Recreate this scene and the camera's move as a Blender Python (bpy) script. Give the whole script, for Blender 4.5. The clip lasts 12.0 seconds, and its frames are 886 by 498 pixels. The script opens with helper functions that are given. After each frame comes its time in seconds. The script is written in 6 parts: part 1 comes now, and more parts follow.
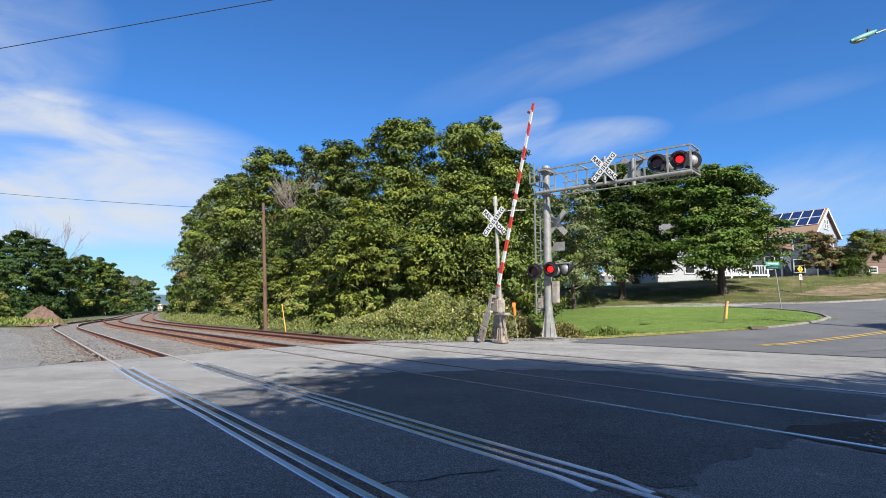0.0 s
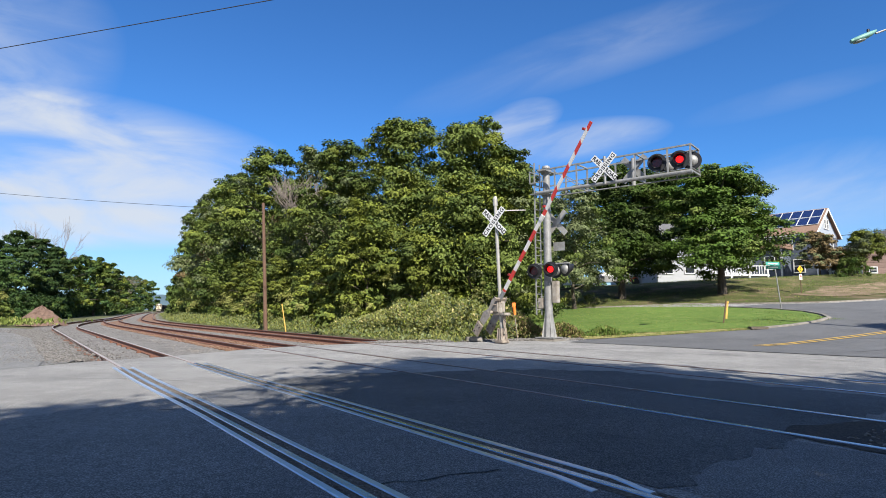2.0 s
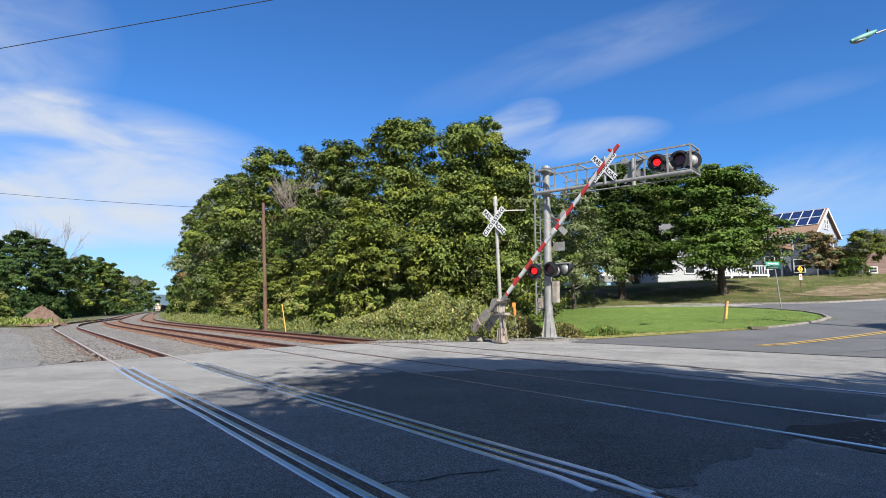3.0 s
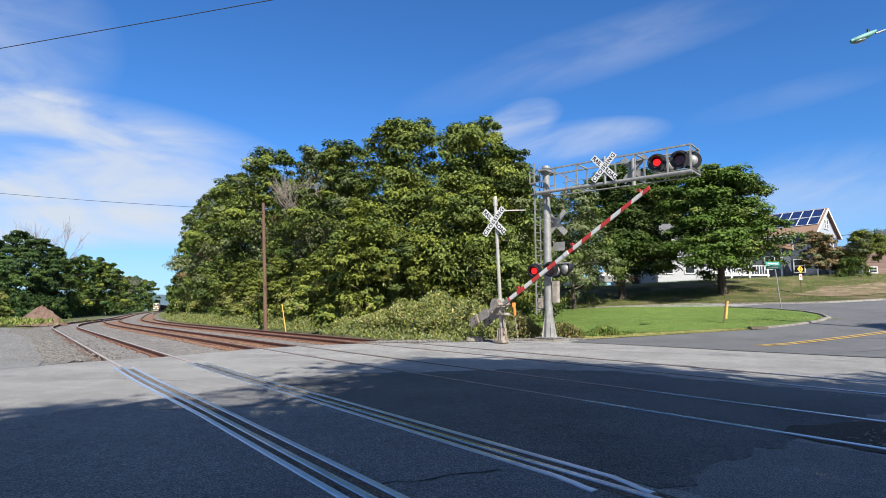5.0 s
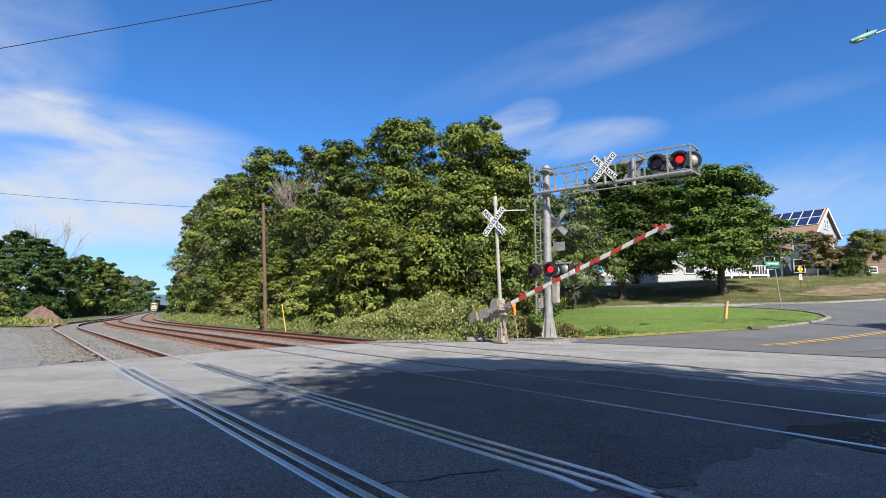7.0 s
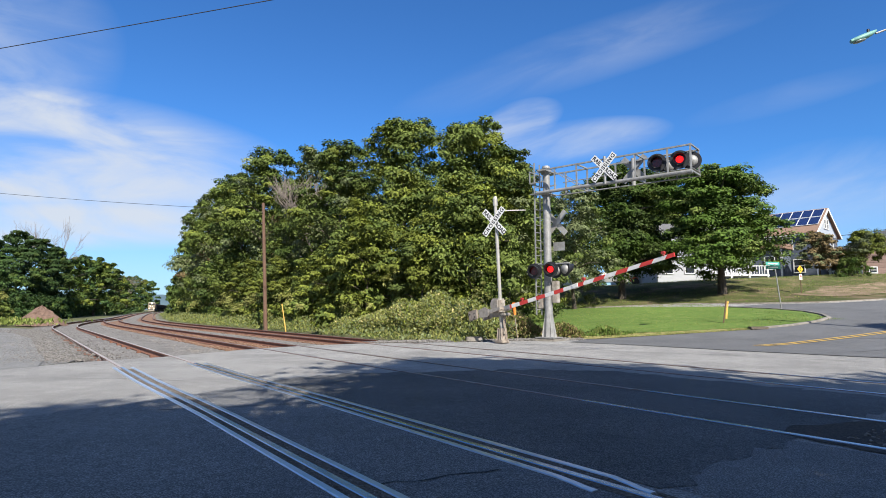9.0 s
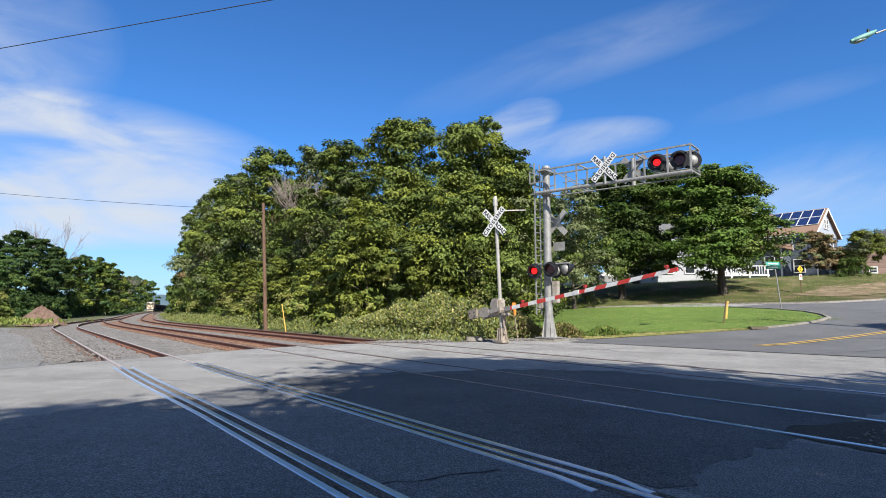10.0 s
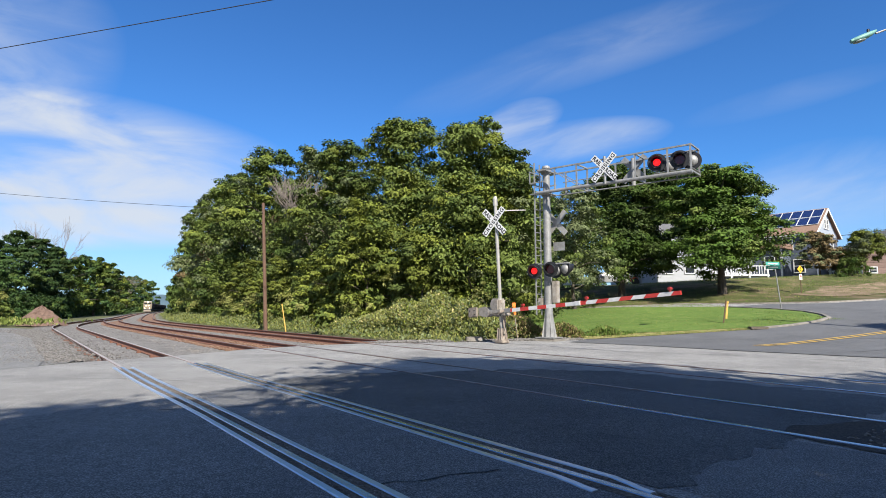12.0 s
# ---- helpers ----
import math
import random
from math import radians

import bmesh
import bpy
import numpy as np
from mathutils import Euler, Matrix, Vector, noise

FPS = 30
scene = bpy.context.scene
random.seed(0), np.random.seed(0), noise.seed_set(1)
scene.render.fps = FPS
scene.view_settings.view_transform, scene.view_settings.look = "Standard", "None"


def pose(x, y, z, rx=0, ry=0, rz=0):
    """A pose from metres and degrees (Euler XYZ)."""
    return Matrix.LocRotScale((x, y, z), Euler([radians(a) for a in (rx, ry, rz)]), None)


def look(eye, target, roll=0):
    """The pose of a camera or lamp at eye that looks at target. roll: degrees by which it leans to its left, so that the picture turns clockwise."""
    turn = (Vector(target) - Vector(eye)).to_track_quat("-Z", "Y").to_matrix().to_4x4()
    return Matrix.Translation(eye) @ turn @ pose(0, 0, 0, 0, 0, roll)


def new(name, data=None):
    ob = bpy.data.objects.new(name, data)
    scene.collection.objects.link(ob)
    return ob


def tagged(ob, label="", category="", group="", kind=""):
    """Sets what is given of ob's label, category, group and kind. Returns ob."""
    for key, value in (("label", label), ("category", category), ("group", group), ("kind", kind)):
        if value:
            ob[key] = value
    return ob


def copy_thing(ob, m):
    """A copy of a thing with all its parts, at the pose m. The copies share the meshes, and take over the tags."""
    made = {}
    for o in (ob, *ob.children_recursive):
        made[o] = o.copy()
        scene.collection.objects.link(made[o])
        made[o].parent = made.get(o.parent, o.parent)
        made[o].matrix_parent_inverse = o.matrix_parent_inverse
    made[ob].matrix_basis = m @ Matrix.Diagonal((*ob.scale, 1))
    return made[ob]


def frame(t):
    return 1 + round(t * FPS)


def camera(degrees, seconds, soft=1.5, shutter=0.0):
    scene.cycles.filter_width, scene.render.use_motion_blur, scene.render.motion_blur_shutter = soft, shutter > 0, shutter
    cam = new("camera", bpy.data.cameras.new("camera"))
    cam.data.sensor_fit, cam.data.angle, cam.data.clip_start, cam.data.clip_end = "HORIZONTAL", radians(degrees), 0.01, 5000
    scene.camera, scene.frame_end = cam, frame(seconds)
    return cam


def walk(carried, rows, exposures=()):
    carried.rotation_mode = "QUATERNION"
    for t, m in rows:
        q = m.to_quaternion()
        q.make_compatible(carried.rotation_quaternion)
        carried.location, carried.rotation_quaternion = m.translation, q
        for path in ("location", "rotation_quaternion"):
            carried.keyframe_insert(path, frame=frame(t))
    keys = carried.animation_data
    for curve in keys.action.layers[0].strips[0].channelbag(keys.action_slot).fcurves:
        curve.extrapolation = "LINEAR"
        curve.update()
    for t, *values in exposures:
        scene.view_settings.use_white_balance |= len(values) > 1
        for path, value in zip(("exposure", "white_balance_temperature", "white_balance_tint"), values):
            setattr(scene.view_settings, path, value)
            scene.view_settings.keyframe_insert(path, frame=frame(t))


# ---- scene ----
cam = camera(76, 12.0, soft=0.9)
EYE = pose(0, 0, 1.19, 96.09, 0, 0)
walk(cam, [(0.0, EYE), (12.0, EYE)], exposures=[(0.0, 0.82), (12.0, 0.82)])

# ---- world and sun ----
SUN_EL, SUN_AZ = 40.0, 161.0   # degrees; azimuth clockwise from +y


def build_world():
    w = bpy.data.worlds.new("sky")
    scene.world = w
    w.use_nodes = True
    nt = w.node_tree
    nt.nodes.clear()
    N, L = nt.nodes.new, nt.links.new
    sky = N("ShaderNodeTexSky")
    sky.sky_type = 'NISHITA'
    sky.sun_disc = False
    sky.sun_elevation = radians(SUN_EL)
    sky.sun_rotation = radians(SUN_AZ)
    sky.ozone_density = 3.0
    sky.dust_density = 0.3
    sky.air_density = 1.0
    tc = N("ShaderNodeTexCoord")
    sep = N("ShaderNodeSeparateXYZ")
    L(tc.outputs["Generated"], sep.inputs[0])

    def m(op, a, b=None, c=None):
        n = N("ShaderNodeMath")
        n.operation = op
        for i, v in enumerate((a, b, c)):
            if v is None:
                continue
            if isinstance(v, (int, float)):
                n.inputs[i].default_value = v
            else:
                L(v, n.inputs[i])
        return n.outputs[0]
    # sky plane coordinates: azimuth tangent and elevation tangent
    yy = m('MAXIMUM', sep.outputs[1], 0.05)
    ax = m('DIVIDE', sep.outputs[0], yy)
    az = m('DIVIDE', sep.outputs[2], yy)

    def blob(cx, cz, rx, rz, tilt):
        ca, sa = math.cos(radians(tilt)), math.sin(radians(tilt))
        dx, dz = m('SUBTRACT', ax, cx), m('SUBTRACT', az, cz)
        p = m('ADD', m('MULTIPLY', dx, ca), m('MULTIPLY', dz, sa))
        q = m('SUBTRACT', m('MULTIPLY', dz, ca), m('MULTIPLY', dx, sa))
        r = m('ADD', m('POWER', m('ABSOLUTE', m('DIVIDE', p, rx)), 2.0), m('POWER', m('ABSOLUTE', m('DIVIDE', q, rz)), 2.0))
        return m('MAXIMUM', m('SUBTRACT', 1.0, r), 0.0)
    front = m('MULTIPLY', m('GREATER_THAN', sep.outputs[1], 0.06), 1.0)

    def wisps(scale, tilt, stretch, detail, lo, hi):
        comb = N("ShaderNodeCombineXYZ")
        L(ax, comb.inputs[0])
        L(az, comb.inputs[1])
        mp = N("ShaderNodeMapping")
        mp.inputs["Rotation"].default_value = (0, 0, radians(-tilt))
        rot = N("ShaderNodeMapping")
        rot.inputs["Scale"].default_value = (1.0, stretch, 1.0)
        L(comb.outputs[0], mp.inputs[0])
        L(mp.outputs[0], rot.inputs[0])
        nz = N("ShaderNodeTexNoise")
        nz.inputs["Scale"].default_value = scale
        nz.inputs["Detail"].default_value = detail
        nz.inputs["Roughness"].default_value = 0.55
        nz.inputs["Distortion"].default_value = 0.6
        L(rot.outputs[0], nz.inputs["Vector"])
        mr = N("ShaderNodeMapRange")
        mr.interpolation_type = 'SMOOTHSTEP'
        mr.inputs["From Min"].default_value = lo
        mr.inputs["From Max"].default_value = hi
        L(nz.outputs["Fac"], mr.inputs["Value"])
        return mr.outputs[0]
    wl = wisps(3.2, -12, 2.8, 8, 0.26, 0.74)
    wr = wisps(2.8, 18, 3.6, 6, 0.26, 0.80)
    big = m('ADD', m('ADD', blob(-0.73, 0.285, 0.50, 0.125, -7), m('MULTIPLY', blob(-0.92, 0.46, 0.34, 0.24, 0), 0.42)), m('MULTIPLY', blob(-0.66, 0.145, 0.42, 0.045, 0), 0.55))
    left = m('MULTIPLY', m('MINIMUM', m('MULTIPLY', big, 1.6), 1.0), m('ADD', m('MULTIPLY', wl, 0.80), 0.12))
    curl = m('MULTIPLY', blob(-0.71, 0.385, 0.075, 0.010, -12), 0.2)
    right = m('ADD', m('ADD', m('MULTIPLY', blob(0.30, 0.48, 0.42, 0.060, 18), 0.36), m('MULTIPLY', blob(0.14, 0.340, 0.085, 0.040, 20), 1.8)),
              m('ADD', m('MULTIPLY', blob(0.235, 0.302, 0.19, 0.042, 9), 1.35), m('MULTIPLY', blob(0.64, 0.39, 0.22, 0.030, 15), 0.18)))
    right = m('ADD', right, m('MULTIPLY', blob(0.70, 0.225, 0.24, 0.085, 8), 0.62))
    right = m('ADD', curl, m('MULTIPLY', m('MINIMUM', right, 1.0), m('ADD', m('MULTIPLY', wr, 0.62), 0.06)))
    # thin haze towards the horizon
    haze = N("ShaderNodeMapRange")
    haze.inputs["From Min"].default_value = 0.22
    haze.inputs["From Max"].default_value = 0.0
    haze.inputs["To Max"].default_value = 0.48
    L(sep.outputs[2], haze.inputs["Value"])
    # whitening added to the unseen sky behind the viewer, to lift and neutralise the shade
    back = N("ShaderNodeMapRange")
    back.interpolation_type = 'SMOOTHSTEP'
    back.inputs["From Min"].default_value, back.inputs["From Max"].default_value = 0.45, -0.35
    L(sep.outputs[1], back.inputs["Value"])
    fill_noise = N("ShaderNodeTexNoise")
    fill_noise.inputs["Scale"].default_value = 3.0
    fill_noise.inputs["Detail"].default_value = 5.0
    L(tc.outputs["Generated"], fill_noise.inputs["Vector"])
    back_fill = m('MULTIPLY', back.outputs[0], m('MULTIPLY', fill_noise.outputs["Fac"], 0.64))
    cloud = m('MINIMUM', m('ADD', m('ADD', m('MULTIPLY', m('ADD', left, right), front), back_fill), haze.outputs[0]), 0.93)
    tint = N("ShaderNodeMix")
    tint.data_type = 'RGBA'
    tint.blend_type = 'MULTIPLY'
    tint.inputs["Factor"].default_value = 1.0
    L(sky.outputs[0], tint.inputs["A"])
    tint.inputs["B"].default_value = (0.44, 0.92, 1.46, 1)
    mix = N("ShaderNodeMix")
    mix.data_type = 'RGBA'
    L(cloud, mix.inputs["Factor"])
    L(tint.outputs["Result"], mix.inputs["A"])
    mix.inputs["B"].default_value = (6.3, 6.75, 7.45, 1)
    bg = N("ShaderNodeBackground")
    bg.inputs["Strength"].default_value = 0.064
    L(mix.outputs["Result"], bg.inputs["Color"])
    out = N("ShaderNodeOutputWorld")
    L(bg.outputs[0], out.inputs[0])


build_world()
_el, _az = radians(SUN_EL), radians(SUN_AZ)
SUN_DIR = Vector((math.sin(_az) * math.cos(_el), math.cos(_az) * math.cos(_el), math.sin(_el)))
sun = new("sun", bpy.data.lights.new("sun", 'SUN'))
sun.data.energy, sun.data.angle, sun.data.color = 4.9, radians(0.55), (1.0, 0.95, 0.86)
sun.matrix_world = look(SUN_DIR * 60, (0, 0, 0))


# ---- materials ----
def material(name, colours, rough=0.7, scale=8.0, metal=0.0, bump=0.0, bump_scale=None, stretch=(1, 1, 1), big=0.0, emit=None,
             world_space=False, island=0.0, random_ob=0.0, translucent=0.0, spec=0.5, detail=5.0, blotch=0.0, spread=0.20):
    """Noise between two or three colours, a coarser stain, and relief."""
    mt = bpy.data.materials.new(name)
    mt.use_nodes = True
    nt = mt.node_tree
    nt.nodes.clear()
    N, L = nt.nodes.new, nt.links.new
    out, bs = N("ShaderNodeOutputMaterial"), N("ShaderNodeBsdfPrincipled")
    if world_space:
        pos = N("ShaderNodeNewGeometry").outputs["Position"]
    else:
        pos = N("ShaderNodeTexCoord").outputs["Object"]
    mp = N("ShaderNodeMapping")
    mp.inputs["Scale"].default_value = stretch
    L(pos, mp.inputs[0])
    nz = N("ShaderNodeTexNoise")
    nz.inputs["Scale"].default_value = scale
    nz.inputs["Detail"].default_value = detail
    nz.inputs["Roughness"].default_value = 0.62
    L(mp.outputs[0], nz.inputs["Vector"])
    ramp = N("ShaderNodeValToRGB")
    cr = ramp.color_ramp
    cr.elements[0].position, cr.elements[1].position = 0.5 - spread, 0.5 + spread
    cr.elements[0].color, cr.elements[1].color = (*colours[0], 1), (*colours[-1], 1)
    if len(colours) == 3:
        e = cr.elements.new(0.5)
        e.color = (*colours[1], 1)
    L(nz.outputs["Fac"], ramp.inputs[0])
    col = ramp.outputs[0]

    def vary(fac, amount):
        h = N("ShaderNodeMapRange")
        h.inputs["To Min"].default_value = 1 - amount
        h.inputs["To Max"].default_value = 1 + amount
        L(fac, h.inputs["Value"])
        hs = N("ShaderNodeHueSaturation")
        L(h.outputs[0], hs.inputs["Value"])
        L(col, hs.inputs["Color"])
        return hs.outputs[0]
    if big:
        n2 = N("ShaderNodeTexNoise")
        n2.inputs["Scale"].default_value = scale * 0.09
        n2.inputs["Detail"].default_value = 4.0
        L(pos, n2.inputs["Vector"])
        st = N("ShaderNodeMapRange")
        st.inputs["From Min"].default_value, st.inputs["From Max"].default_value = 0.3, 0.7
        L(n2.outputs["Fac"], st.inputs["Value"])
        col = vary(st.outputs[0], big)
    if blotch:
        n4 = N("ShaderNodeTexNoise")
        n4.inputs["Scale"].default_value = 0.55
        n4.inputs["Detail"].default_value = 6.0
        n4.inputs["Roughness"].default_value = 0.6
        L(pos, n4.inputs["Vector"])
        sb = N("ShaderNodeMapRange")
        sb.inputs["From Min"].default_value, sb.inputs["From Max"].default_value = 0.32, 0.68
        L(n4.outputs["Fac"], sb.inputs["Value"])
        col = vary(sb.outputs[0], blotch)
    if island:
        col = vary(N("ShaderNodeNewGeometry").outputs["Random Per Island"], island)
    if random_ob:
        col = vary(N("ShaderNodeObjectInfo").outputs["Random"], random_ob)
    L(col, bs.inputs["Base Color"])
    bs.inputs["Roughness"].default_value = rough
    bs.inputs["Metallic"].default_value = metal
    bs.inputs["Specular IOR Level"].default_value = spec
    if bump:
        n3 = N("ShaderNodeTexNoise")
        n3.inputs["Scale"].default_value = bump_scale or scale * 3
        n3.inputs["Detail"].default_value = 3.0
        L(mp.outputs[0], n3.inputs["Vector"])
        bp = N("ShaderNodeBump")
        bp.inputs["Strength"].default_value = bump
        bp.inputs["Distance"].default_value = 0.02
        L(n3.outputs["Fac"], bp.inputs["Height"])
        L(bp.outputs[0], bs.inputs["Normal"])
    if emit:
        bs.inputs["Emission Color"].default_value = (*emit[0], 1)
        bs.inputs["Emission Strength"].default_value = emit[1]
    surf = bs.outputs[0]
    if translucent:
        tr, ms = N("ShaderNodeBsdfTranslucent"), N("ShaderNodeMixShader")
        g = N("ShaderNodeHueSaturation")
        g.inputs["Saturation"].default_value = 1.1
        g.inputs["Value"].default_value = 1.3
        L(col, g.inputs["Color"])
        L(g.outputs[0], tr.inputs["Color"])
        ms.inputs[0].default_value = translucent
        L(surf, ms.inputs[1])
        L(tr.outputs[0], ms.inputs[2])
        surf = ms.outputs[0]
    L(surf, out.inputs[0])
    return mt


def leaf(name, a, b, tr=0.06):
    return material(name, (a, b), rough=0.65, scale=0.9, island=0.34, random_ob=0.22, translucent=tr, spec=0.2)


